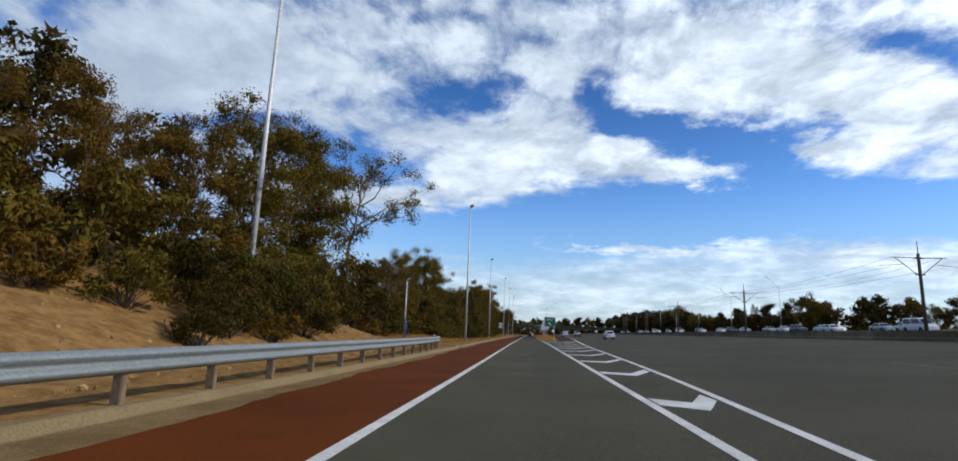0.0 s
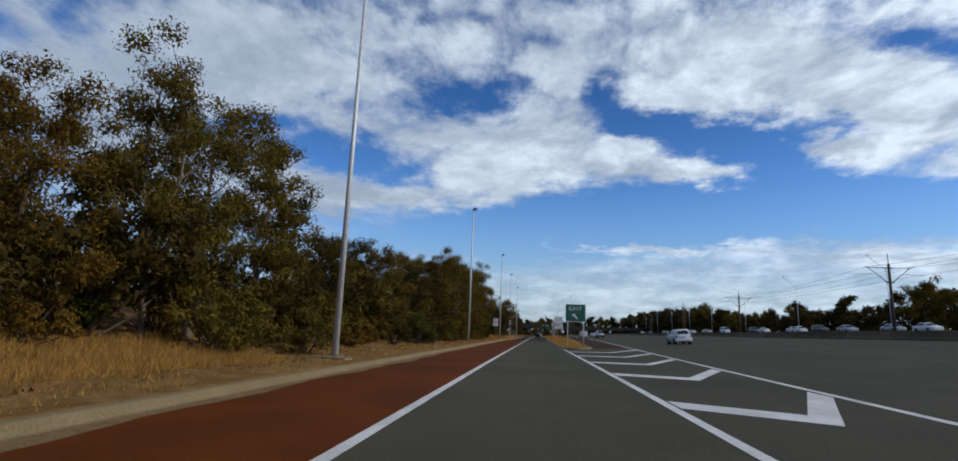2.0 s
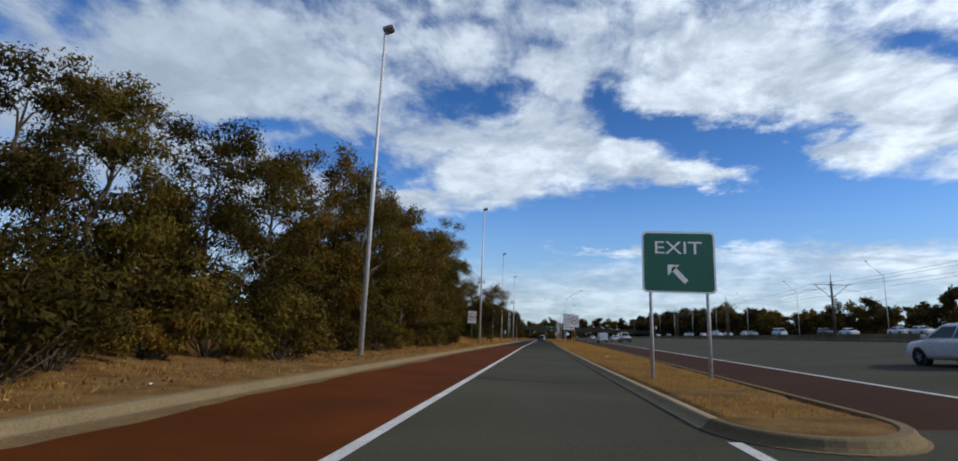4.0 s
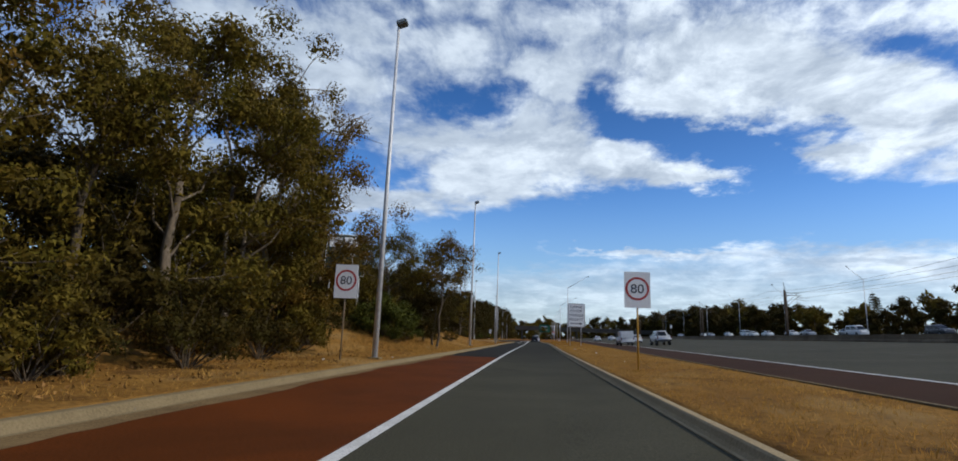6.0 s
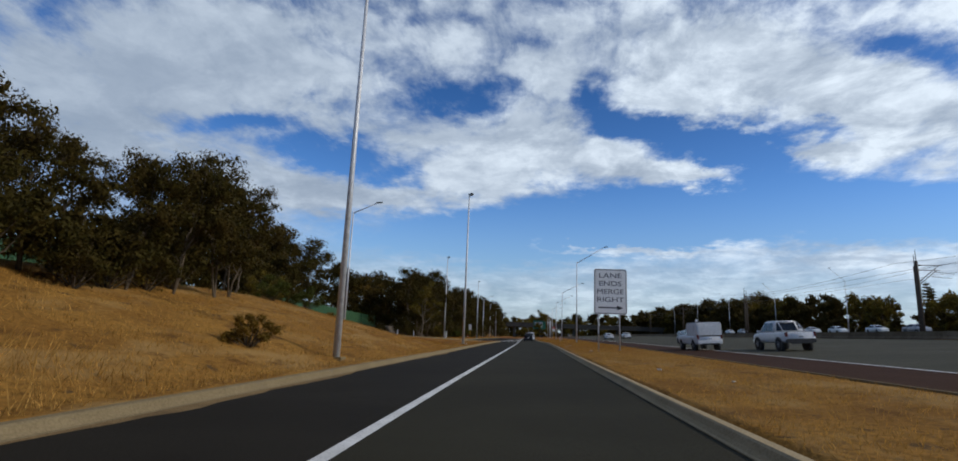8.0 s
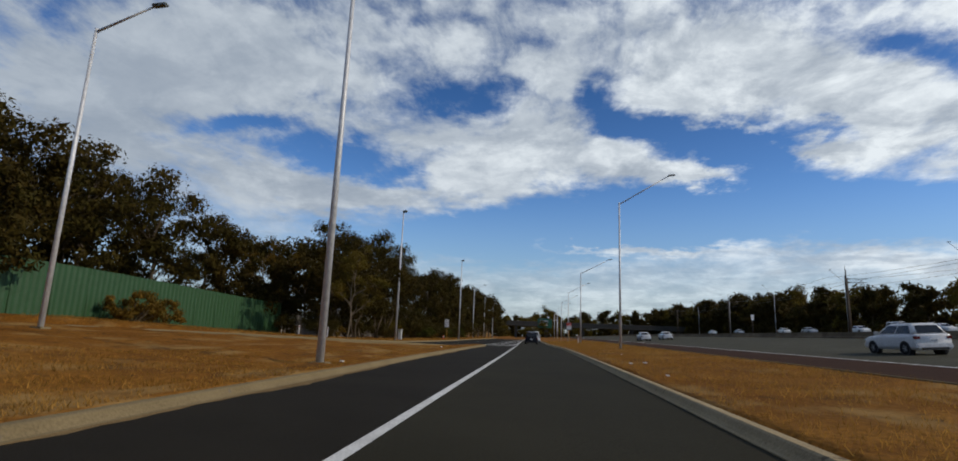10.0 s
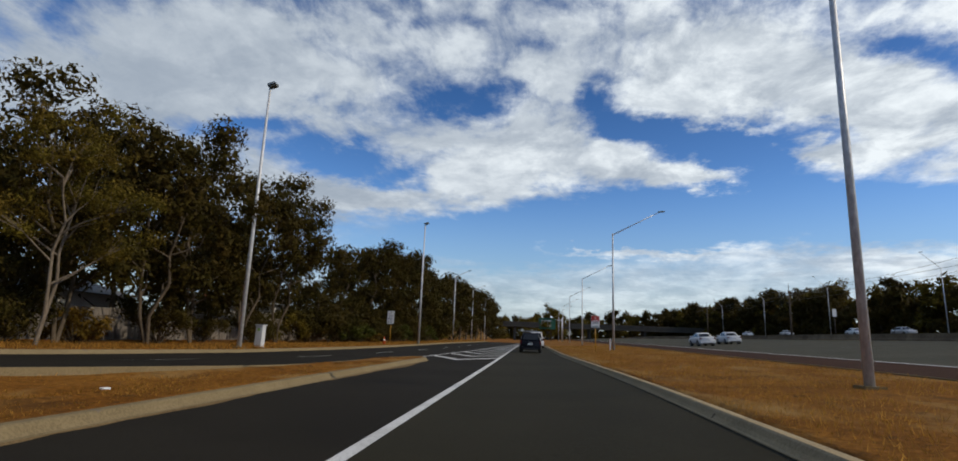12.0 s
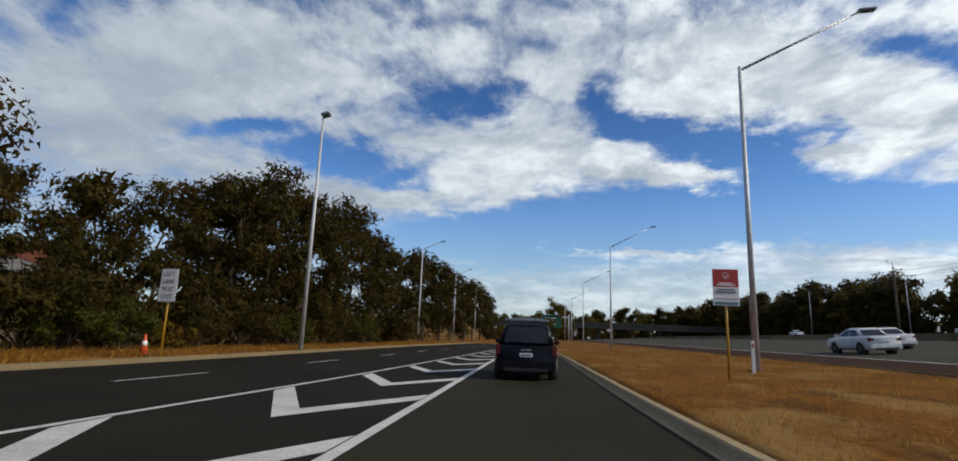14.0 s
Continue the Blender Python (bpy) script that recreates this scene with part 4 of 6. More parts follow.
for y, x, h in [(222, -44, 13.5), (228, -45, 14), (234, -43, 13), (240, -42, 12.5), (246, -40, 11), (247, -31, 10.5), (252, -30.5, 11), (257, -30, 11), (262, -29.5, 12), (268, -28.5, 11.5), (274, -28, 10), (281, -28, 9), (287, -27, 10.5), (294, -24.5, 11.5), (300, -23, 12)]:
    put(FAR_KINDS[r.choice((0, 2, 0))], x, y, h / 12, r.uniform(0, 360))
for x, y, h in [(7, 432, 13), (10, 438, 11), (-1, 540, 14), (16, 545, 13), (30, 548, 12)]:
    put(FAR_KINDS[1], x, y, h / 12, r.uniform(0, 360))
grove("far_woods", "dark woods closing the road far ahead", [(FAR_WOODS[r.randrange(3)], -70 + i * 4.2, 575 + r.uniform(-18, 18), r.uniform(1.1, 1.6), r.uniform(0, 360), -2.4) for i in range(60)])
for y in np.arange(272, 335, 3.0):
    put(SHRUBS[r.choice((1, 1, 0, 1))], -18.2 + r.uniform(-1.2, 1.0), float(y), r.uniform(1.0, 1.7), r.uniform(0, 360))
for ob in KINDS + FAR_KINDS + FAR_WOODS + SHRUBS:
    for o in (*ob.children_recursive, ob):
        bpy.data.objects.remove(o)

# ---- signs and posts ----
PAINT = {}


def paint(name, colour, rough=0.45, metal=0.0, amount=0.10, **more):
    if name not in PAINT:
        PAINT[name] = material(name, colour, tuple(c * 0.72 for c in colour), rough, metal, scale=2.5, fine=25, amount=amount, bump=0.05, **more)
    return PAINT[name]


SIGN_WHITE = paint("sign_white", (0.82, 0.81, 0.78))
SIGN_RED = paint("sign_red", (0.42, 0.03, 0.02))
SIGN_BLACK = paint("sign_black", (0.02, 0.02, 0.022))
SIGN_GREEN = paint("sign_green", (0.014, 0.115, 0.065))
POST_YELLOW = paint("post_yellow", (0.48, 0.25, 0.02))
TIMBER = material("weathered_timber", (0.20, 0.15, 0.10), (0.12, 0.09, 0.06), 0.9, scale=2, fine=20, amount=0.7, bump=0.4, stretch=(1, 1, 0.2))
TEXT_SIZE = 0.72


def plate(bm, w, h, corner, y0, y1, cx=0.0, cz=0.0, n=5):
    """A rounded upright plate, w by h, centred at (cx, cz), between y0 (towards the viewer) and y1."""
    pts = []
    for qx, qz, a0 in ((1, 1, 0), (-1, 1, 90), (-1, -1, 180), (1, -1, 270)):
        for i in range(n if corner else 1):
            a = radians(a0 + 90 * i / max(1, n - 1))
            pts.append((cx + qx * (w / 2 - corner) + corner * math.cos(a), cz + qz * (h / 2 - corner) + corner * math.sin(a)))
    f = [bm.verts.new((x, y0, z)) for x, z in pts]
    b = [bm.verts.new((x, y1, z)) for x, z in pts]
    bm.faces.new(f[::-1])
    bm.faces.new(b)
    for i in range(len(pts)):
        j = (i + 1) % len(pts)
        bm.faces.new((f[i], f[j], b[j], b[i]))
    bmesh.ops.recalc_face_normals(bm, faces=bm.faces)
    return bm


def ring(bm, outer, inner, y0, y1, cx=0.0, cz=0.0, n=40):
    """An upright flat ring."""
    loops = []
    for rad, y in ((outer, y1), (outer, y0), (inner, y0), (inner, y1)):
        loops.append([bm.verts.new((cx + rad * math.cos(2 * math.pi * i / n), y, cz + rad * math.sin(2 * math.pi * i / n))) for i in range(n)])
    for k in range(3):
        for i in range(n):
            bm.faces.new((loops[k][i], loops[k][(i + 1) % n], loops[k + 1][(i + 1) % n], loops[k + 1][i]))
    bmesh.ops.recalc_face_normals(bm, faces=bm.faces)
    return bm


def lettering(text, height, mat, parent, cx, y, cz, width=None):
    """Raised letters facing -y, centred."""
    cu = bpy.data.curves.new("lettering", "FONT")
    cu.body, cu.size, cu.align_x, cu.align_y, cu.extrude, cu.offset = text, height / TEXT_SIZE, "CENTER", "CENTER", 0.002, 0.0012 * height / TEXT_SIZE
    tmp = bpy.data.objects.new("lettering", cu)
    me = bpy.data.meshes.new_from_object(tmp)
    bpy.data.objects.remove(tmp)
    bpy.data.curves.remove(cu)
    co = np.empty(len(me.vertices) * 3)
    me.vertices.foreach_get("co", co)
    co = co.reshape(-1, 3)
    if width:
        co[:, 0] *= width / max(0.01, np.ptp(co[:, 0]))
    out = np.stack([co[:, 0] - (co[:, 0].max() + co[:, 0].min()) / 2 + cx, y - co[:, 2], co[:, 1] - (co[:, 1].max() + co[:, 1].min()) / 2 + cz], 1)
    me.vertices.foreach_set("co", out.ravel())
    me.materials.clear()
    me.materials.append(mat)
    ob = new("lettering", me)
    ob.parent = parent
    return ob


def post(parent, x, top, mat, rad=0.035, y=0.05):
    return part("post", tube(bmesh.new(), (x, y, -0.2), (x, y, top), rad, rad, 10), mat, parent)


def speed_sign(x, y, bottom, w, h, post_mat, post_label):
    ob = thing("speed_sign", "white 80 speed limit sign on a slim post in dry grass", "road sign", "80 speed signs", pose(x, y, stand(x, y)))
    part("board", plate(bmesh.new(), w, h, 0.03, 0, 0.012, 0, bottom + h / 2), SIGN_WHITE, ob)
    cz = bottom + h * 0.53
    part("red_ring", ring(bmesh.new(), w * 0.455, w * 0.375, -0.003, 0.002, 0, cz), SIGN_RED, ob, "red ring round the number")
    lettering("80", w * 0.36, SIGN_BLACK, ob, 0, -0.002, cz, w * 0.50)
    post(ob, 0, bottom + h * 0.9, post_mat, 0.03)
    return ob


speed_sign(3.1, 138.36, 2.08, 0.88, 1.24, POST_YELLOW, "yellow post")
speed_sign(-7.48, 139.0, 2.28, 0.88, 1.26, TIMBER, "timber post")


def words_sign(x, y, bottom, w, h, lines, posts, post_mat, label, arrow=False, corner=0.1):
    ob = thing("road_sign", label, "road sign", "", pose(x, y, stand(x, y)))
    part("board", plate(bmesh.new(), w, h, corner, 0, 0.02, 0, bottom + h / 2), SIGN_WHITE, ob)
    bm = plate(bmesh.new(), w * 0.965, h - w * 0.035, corner * 0.9, -0.002, 0.001, 0, bottom + h / 2)
    part("border", bm, SIGN_BLACK, ob, "black border line")
    part("panel", plate(bmesh.new(), w * 0.925, h - w * 0.075, corner * 0.8, -0.004, 0.001, 0, bottom + h / 2), SIGN_WHITE, ob)
    rows = len(lines) + (1 if arrow else 0)
    pitch = (h - w * 0.16) / rows
    for i, text in enumerate(lines):
        lettering(text, pitch * 0.62, SIGN_BLACK, ob, 0, -0.006, bottom + h - w * 0.08 - pitch * (i + 0.5), min(w * 0.8, w * 0.17 * len(text)))
    if arrow:
        z = bottom + w * 0.08 + pitch * 0.5
        bm = box(bmesh.new(), (-w * 0.36, -0.008, z - 0.05), (w * 0.2, -0.003, z + 0.05))
        v = [bm.verts.new((px, -0.008, pz)) for px, pz in ((w * 0.2, z - 0.17), (w * 0.38, z), (w * 0.2, z + 0.17))]
        bm.faces.new(v)
        part("arrow", bm, SIGN_BLACK, ob, "black arrow pointing right")
    for px in posts:
        post(ob, px, bottom + h * 0.9, post_mat, 0.045 if len(posts) > 1 else 0.032)
    return ob


words_sign(5.5, 197.2, 2.55, 2.37, 3.3, ("LANE", "ENDS", "MERGE", "RIGHT"), (-0.85, 0.65), POLE_STEEL, "white merging lane sign with arrow on two steel posts", True, 0.16)
words_sign(-12.75, 274.8, 1.85, 0.62, 1.15, ("LEFT", "LANE", "MUST", "EXIT"), (0.05,), POST_YELLOW, "small white four-line exit lane sign on yellow post", False, 0.03)

exit_sign = thing("exit_sign", "green exit sign with white arrow on two posts", "road sign", "", pose(3.45, 97.3, stand(3.45, 97.3)))
part("board", plate(bmesh.new(), 1.95, 1.7, 0.12, 0, 0.03, 0, 3.1), SIGN_WHITE, exit_sign)
part("panel", plate(bmesh.new(), 1.85, 1.6, 0.1, -0.004, 0.002, 0, 3.1), SIGN_GREEN, exit_sign, "green face with white rim")
lettering("EXIT", 0.36, SIGN_WHITE, exit_sign, 0, -0.008, 3.5, 1.25)
bm = bmesh.new()
for pts in (((-0.30, 3.02), (0.02, 3.02), (-0.30, 2.72)), ((-0.22, 2.88), (-0.12, 2.98), (0.24, 2.60), (0.14, 2.50))):
    bm.faces.new([bm.verts.new((x, -0.007, z)) for x, z in pts])
part("arrow", bm, SIGN_WHITE, exit_sign, "white slanting arrow")
for px in (-0.75, 0.75):
    post(exit_sign, px, 3.8, POLE_STEEL, 0.05)

notice = thing("notice_sign", "red and white notice board on a yellow post", "sign", "", pose(5.0, 271.8, stand(5.0, 271.8)))
part("board", plate(bmesh.new(), 0.66, 0.96, 0.01, 0, 0.02, 0, 2.35), SIGN_WHITE, notice)
part("red_panel", plate(bmesh.new(), 0.64, 0.46, 0.0, -0.004, 0.001, 0, 2.59), SIGN_RED, notice, "red upper panel")
bm = ring(bmesh.new(), 0.085, 0.06, -0.008, -0.003, 0, 2.66, 20)
box(bm, (-0.04, -0.008, 2.56), (0.04, -0.003, 2.66))
part("emblem", bm, paint("pale_pink", (0.6, 0.35, 0.3)), notice, "pale round emblem")
GREY_PRINT = paint("grey_print", (0.20, 0.21, 0.23))
for z, w, hgt, mat in ((2.46, 0.33, 0.03, SIGN_WHITE), (2.41, 0.46, 0.03, SIGN_WHITE), (2.29, 0.46, 0.045, GREY_PRINT), (2.22, 0.52, 0.045, GREY_PRINT), (1.93, 0.60, 0.075, paint("teal_print", (0.10, 0.20, 0.22))), (2.05, 0.60, 0.018, GREY_PRINT)):
    part("print_bar", box(bmesh.new(), (-w / 2, -0.009, z - hgt / 2), (w / 2, -0.004, z + hgt / 2)), mat, notice)
post(notice, 0, 2.6, POST_YELLOW, 0.035)

big = thing("direction_sign", "large green direction sign on steel posts among trees", "road sign", "", pose(-17.5, 166.2, stand(-17.5, 166.2) + 0.35, 0, 0, 12) @ Matrix.Scale(1.08, 4))
part("board", plate(bmesh.new(), 3.3, 3.5, 0.2, 0, 0.05, 0, 4.4), SIGN_WHITE, big)
# The sign green is darkened here, so the face's shade sits in its colour.
part("panel", plate(bmesh.new(), 3.18, 3.38, 0.18, -0.005, 0.002, 0, 4.4), paint("dark_sign_green", (0.004, 0.03, 0.028)), big, "green face with shade in its colour")
for cx, w, top, low in ((-0.88, 1.05, "CEDRIC", "ST"), (0.58, 1.55, "MITCHELL", "FWY")):
    part("name_panel", plate(bmesh.new(), w, 0.85, 0.08, -0.010, -0.004, cx, 5.5), SIGN_WHITE, big, "white name panel")
    lettering(top, 0.25, SIGN_BLACK, big, cx, -0.013, 5.68, w * 0.82)
    lettering(low, 0.25, SIGN_BLACK, big, cx, -0.013, 5.3, w * 0.4)
bm = bmesh.new()
for pts in (((-0.2, 4.4), (0, 4.7), (0.2, 4.4)), ((-0.06, 3.5), (-0.06, 4.4), (0.06, 4.4), (0.06, 3.5))):
    bm.faces.new([bm.verts.new((x + 0.58, -0.009, z)) for x, z in pts])
part("arrow", bm, SIGN_WHITE, big, "white upward arrow")
for px in (-1.2, 1.2):
    part("post", tube(bmesh.new(), (px, 0.12, -1.9), (px, 0.12, 5.9), 0.08, 0.08, 10), POLE_STEEL, big)

gantry = thing("overhead_sign", "green overhead direction sign on a steel mast", "road sign", "", pose(11.0, 430, stand(11.0, 430)))
part("mast", tube(bmesh.new(), (0, 0.3, -0.3), (0, 0.3, 8.2), 0.2, 0.16, 12), POLE_STEEL, gantry)
part("arm", tube(bmesh.new(), (0, 0.3, 7.4), (-8.6, 0.3, 7.4), 0.12, 0.09, 10), POLE_STEEL, gantry)
part("board", plate(bmesh.new(), 6.0, 4.1, 0.25, 0, 0.08, -5.4, 6.0), SIGN_GREEN, gantry, "green sign board")
for z in (7.0, 6.1, 5.2):
    part("print_bar", box(bmesh.new(), (-7.6, -0.012, z - 0.17), (-4.0, -0.003, z + 0.17)), SIGN_WHITE, gantry)

# emergency telephone post with solar lamp, and its path
phone = thing("help_phone_post", "slim steel pole with solar panel and blue telephone post", "help phone", "", pose(-10.1, 43.4, stand(-10.1, 43.4)))
part("shaft", tube(bmesh.new(), (0, 0, 0), (0, 0, 4.75), 0.055, 0.04, 10), POLE_STEEL, phone)
part("base_plate", tube(bmesh.new(), (0, 0, -0.1), (0, 0, 0.05), 0.2, 0.17, 14), STEEL, phone)
bm = box(bmesh.new(), (-0.24, -0.16, -0.015), (0.24, 0.16, 0.02), 0.006)
bmesh.ops.transform(bm, matrix=pose(0.05, 0, 4.9, 0, -34, 0), verts=bm.verts)
part("solar_panel", bm, paint("solar_cells", (0.30, 0.33, 0.38), 0.25), phone, "tilted solar panel")
bm = box(bmesh.new(), (0.065, -0.10, 0.0), (0.14, 0.10, 1.7), 0.015)
blue_post = part("phone_case", bm, paint("phone_blue", (0.015, 0.04, 0.22)), phone, "tall blue telephone case")
part("receiver_mark", plate(bmesh.new(), 0.06, 0.13, 0.02, -0.106, -0.099, 0.10, 1.5), SIGN_WHITE, blue_post, "white receiver mark")
for z in (1.22, 1.14, 1.06):
    part("print_bar", box(bmesh.new(), (0.08, -0.106, z), (0.125, -0.099, z + 0.05)), SIGN_WHITE, blue_post)
ys = np.linspace(0, 1, 9)
px = np.stack([-5.0 + (-9.3 + 5.0) * ys, -5.0 + (-9.7 + 5.0) * ys], 1)
py = np.stack([40.1 + 2.6 * ys, 42.5 + 1.9 * ys], 1)
bm = bmesh.new()
rows_p = []
for u, v in zip(px, py):
    q = [stand(a, b, 0.05) if a < -5.4 else 0.17 - 0.14 * min(1, max(0, a + 5.4) / 0.4) for a, b in zip(u, v)]
    rows_p.append([bm.verts.new((u[0], v[0], q[0])), bm.verts.new((u[1], v[1], q[1])), bm.verts.new((u[1], v[1], q[1] - 0.3)), bm.verts.new((u[0], v[0], q[0] - 0.3))])
for a, b in zip(rows_p, rows_p[1:]):
    for i in range(4):
        bm.faces.new((a[i], a[(i + 1) % 4], b[(i + 1) % 4], b[i]))
bmesh.ops.recalc_face_normals(bm, faces=bm.faces)
footpath = surface("footpath", to_mesh("footpath", bm), PATH_CONCRETE, "pale concrete path from kerb to telephone", "path")
pad = thing("pit_cover", "concrete slab at the foot of a light pole", "slab", "", pose(-7.3, 62.3, stand(-7.3, 62.3)))
part("slab", box(bmesh.new(), (-0.8, -0.45, -0.1), (0.7, 0.45, 0.05), 0.02), CONCRETE, pad)
part("lid", box(bmesh.new(), (-0.5, -0.3, 0.04), (0.4, 0.3, 0.07), 0.012), PATH_CONCRETE, pad)

# bollards, cabinet, cone
WHITE_PLASTIC = paint("white_plastic", (0.72, 0.72, 0.70), 0.5)


def bollard(x, y, h=0.95):
    ob = thing("guide_post", "white plastic guide post in dry grass", "guide post", "white guide posts", pose(x, y, stand(x, y)))
    part("blade", box(bmesh.new(), (-0.055, -0.02, -0.2), (0.055, 0.02, h), 0.012), WHITE_PLASTIC, ob)
    part("reflector", box(bmesh.new(), (-0.03, -0.026, h - 0.2), (0.03, -0.019, h - 0.09)), SIGN_RED, ob, "small red reflector")


for x, y in ((-17.9, 240.6), (-20.4, 240.4), (6.5, 274.2)):
    bollard(x, y)
cabinet = thing("service_cabinet", "pale grey metal service cabinet with a cap", "cabinet", "", pose(-15.25, 256.2, stand(-15.25, 256.2)))
GREY_METAL = paint("grey_metal", (0.46, 0.47, 0.47), 0.5)
part("body", box(bmesh.new(), (-0.2, -0.2, -0.15), (0.2, 0.2, 1.2), 0.012), GREY_METAL, cabinet)
part("cap", box(bmesh.new(), (-0.25, -0.25, 1.195), (0.25, 0.25, 1.25), 0.015), GREY_METAL, cabinet)
part("door", box(bmesh.new(), (-0.17, -0.212, 0.05), (0.17, -0.198, 1.12), 0.004), GREY_METAL, cabinet)
part("notice", box(bmesh.new(), (-0.08, -0.218, 0.9), (0.08, -0.210, 1.05)), paint("green_label", (0.2, 0.35, 0.08)), cabinet, "small green label")
cone = thing("traffic_cone", "orange traffic cone with white band", "cone", "", pose(-13.15, 274.6, stand(-13.15, 274.6)))
ORANGE = paint("cone_orange", (0.60, 0.09, 0.02))
part("foot", box(bmesh.new(), (-0.18, -0.18, 0), (0.18, 0.18, 0.05), 0.02), SIGN_BLACK, cone)
part("body", tube(bmesh.new(), (0, 0, 0.05), (0, 0, 0.72), 0.14, 0.03, 14), ORANGE, cone)
part("band", tube(bmesh.new(), (0, 0, 0.34), (0, 0, 0.5), 0.096, 0.073, 14), SIGN_WHITE, cone, "white reflective band")


# ---- guard rails ----
def guard_rail(name, path, label, spacing, mats):
    """A two-wave steel beam on posts along a path of (x, y, z)."""
    ob = thing(name, label, "guard rail")
    wave = [(0.0, 0.44), (0.05, 0.47), (0.085, 0.50), (0.085, 0.53), (0.03, 0.57), (0.0, 0.60), (0.03, 0.63), (0.085, 0.67), (0.085, 0.70), (0.05, 0.73), (0.0, 0.76), (-0.012, 0.76), (0.035, 0.725), (0.07, 0.69), (-0.012, 0.60), (0.07, 0.51), (0.035, 0.475), (-0.012, 0.44)]
    part("beam", sweep(path, wave, True), mats[0], ob, "", True)
    p = np.array(path)
    d = np.concatenate([[0], np.cumsum(np.hypot(*np.diff(p[:, :2], axis=0).T))])
    post_mesh = to_mesh("post", box(bmesh.new(), (-0.15, -0.05, -0.55), (-0.012, 0.05, 0.72), 0.01), mats[1])
    for s in np.arange(0.6, d[-1], spacing):
        q = part("post", post_mesh, None, ob)
        q.location = [np.interp(s, d, p[:, k]) for k in range(3)]
    return ob


rail_x = curve([(-30, -5.10), (0, -5.10), (22, -5.12), (30, -5.4), (36, -6.0), (40.5, -7.1)])
rail = guard_rail("guard_rail", [(float(rail_x(v)), float(v), 0.08) for v in np.arange(-12, 40.6, 0.75)], "galvanised steel guard rail on short timber posts", 2.0, (STEEL, TIMBER))
bm = tube(bmesh.new(), (-7.2, 40.6, 0.55), (-7.2, 40.6, 0.87), 0.13, 0.13, 12)
part("end_cap", bm, STEEL, rail, "rounded steel end cap")
RUSTY = material("dark_weathered_steel", (0.055, 0.045, 0.04), (0.035, 0.027, 0.022), 0.7, 0.4, scale=1.2, fine=20, amount=0.6, bump=0.1)
BARRIER_CONCRETE = material("stained_concrete", (0.190, 0.140, 0.088), (0.110, 0.078, 0.048), 0.9, scale=0.5, fine=9, amount=0.8, bump=0.3, per_object=0.18)
barrier = thing("crash_barrier", "stained brown concrete barrier between freeway and railway", "barrier")
for v in np.arange(-28, 480, 8.0):
    a, b = Vector((float(freeway_far(v)) + 0.6, float(v), 0)), Vector((float(freeway_far(v + 7.96)) + 0.6, float(v) + 7.96, 0))
    part("panel", sweep([(p.x, p.y, float(road_z(p.x)) - 0.05) for p in (a, b)], [(-0.28, 0.0), (-0.26, 0.16), (-0.12, 0.34), (-0.09, 0.82), (0.09, 0.82), (0.12, 0.34), (0.26, 0.16), (0.28, 0.0)], True), BARRIER_CONCRETE, barrier)

# ---- the far side of the freeway ----
BALLAST = material("brown_gravel", (0.075, 0.042, 0.028), (0.045, 0.028, 0.02), 0.95, scale=0.6, fine=14, amount=0.8, bump=0.8, depth=0.04)


def far_strip(name, a, b, lift, mat, label, category):
    ys = np.arange(-60, 701, 5.0)
    xs = freeway_far(ys)[:, None] + np.linspace(a, b, 4)
    zs = road_z(xs) + lift
    return surface(name, mesh_grid(name, xs, np.repeat(ys[:, None], 4, 1), zs), mat, label, category)


far_strip("railway_ballast", 0.35, 17.5, 0.09, BALLAST, "brown ballast of the railway in the median", "ground")
far_strip("road_oncoming", 18.0, 35.0, 0.13, ASPHALT_PALE, "grey asphalt carriageway of the oncoming traffic", "road")
MAST_STEEL = material("dark_mast_steel", (0.10, 0.08, 0.06), (0.06, 0.045, 0.035), 0.9, scale=1.5, fine=14, amount=0.6, bump=0.3, stretch=(1, 1, 0.2))


def rail_mast(x, y, h, sides):
    """A railway mast with cantilever brackets on the given sides (-1 left, 1 right)."""
    ob = thing("rail_mast", "dark steel railway mast with cantilever brackets", "railway mast", "masts along the railway", pose(x, y, stand(x, y)))
    part("shaft", tube(bmesh.new(), (0, 0, -0.5), (0, 0, h - 1.4), 0.19, 0.15, 10), MAST_STEEL, ob)
    part("spike", tube(bmesh.new(), (0, 0, h - 1.4), (0, 0, h), 0.06, 0.04, 6), MAST_STEEL, ob)
    z = h - 1.9
    for q in sides:
        part("top_tube", tube(bmesh.new(), (0, 0, z), (q * 2.9, 0, z + 0.05), 0.05, 0.04, 6), MAST_STEEL, ob)
        part("stay", tube(bmesh.new(), (0, 0, z - 2.1), (q * 2.5, 0, z + 0.02), 0.045, 0.04, 6), MAST_STEEL, ob)
        part("steady_arm", tube(bmesh.new(), (q * 1.9, 0, z - 0.75), (q * 4.2, 0, z - 0.95), 0.03, 0.025, 6), MAST_STEEL, ob)
        for u, w in ((q * 0.35, z), (q * 0.3, z - 1.85)):
            part("insulator", tube(bmesh.new(), (u - q * 0.12, 0, w), (u + q * 0.2, 0, w), 0.09, 0.07, 8), RUSTY, ob)


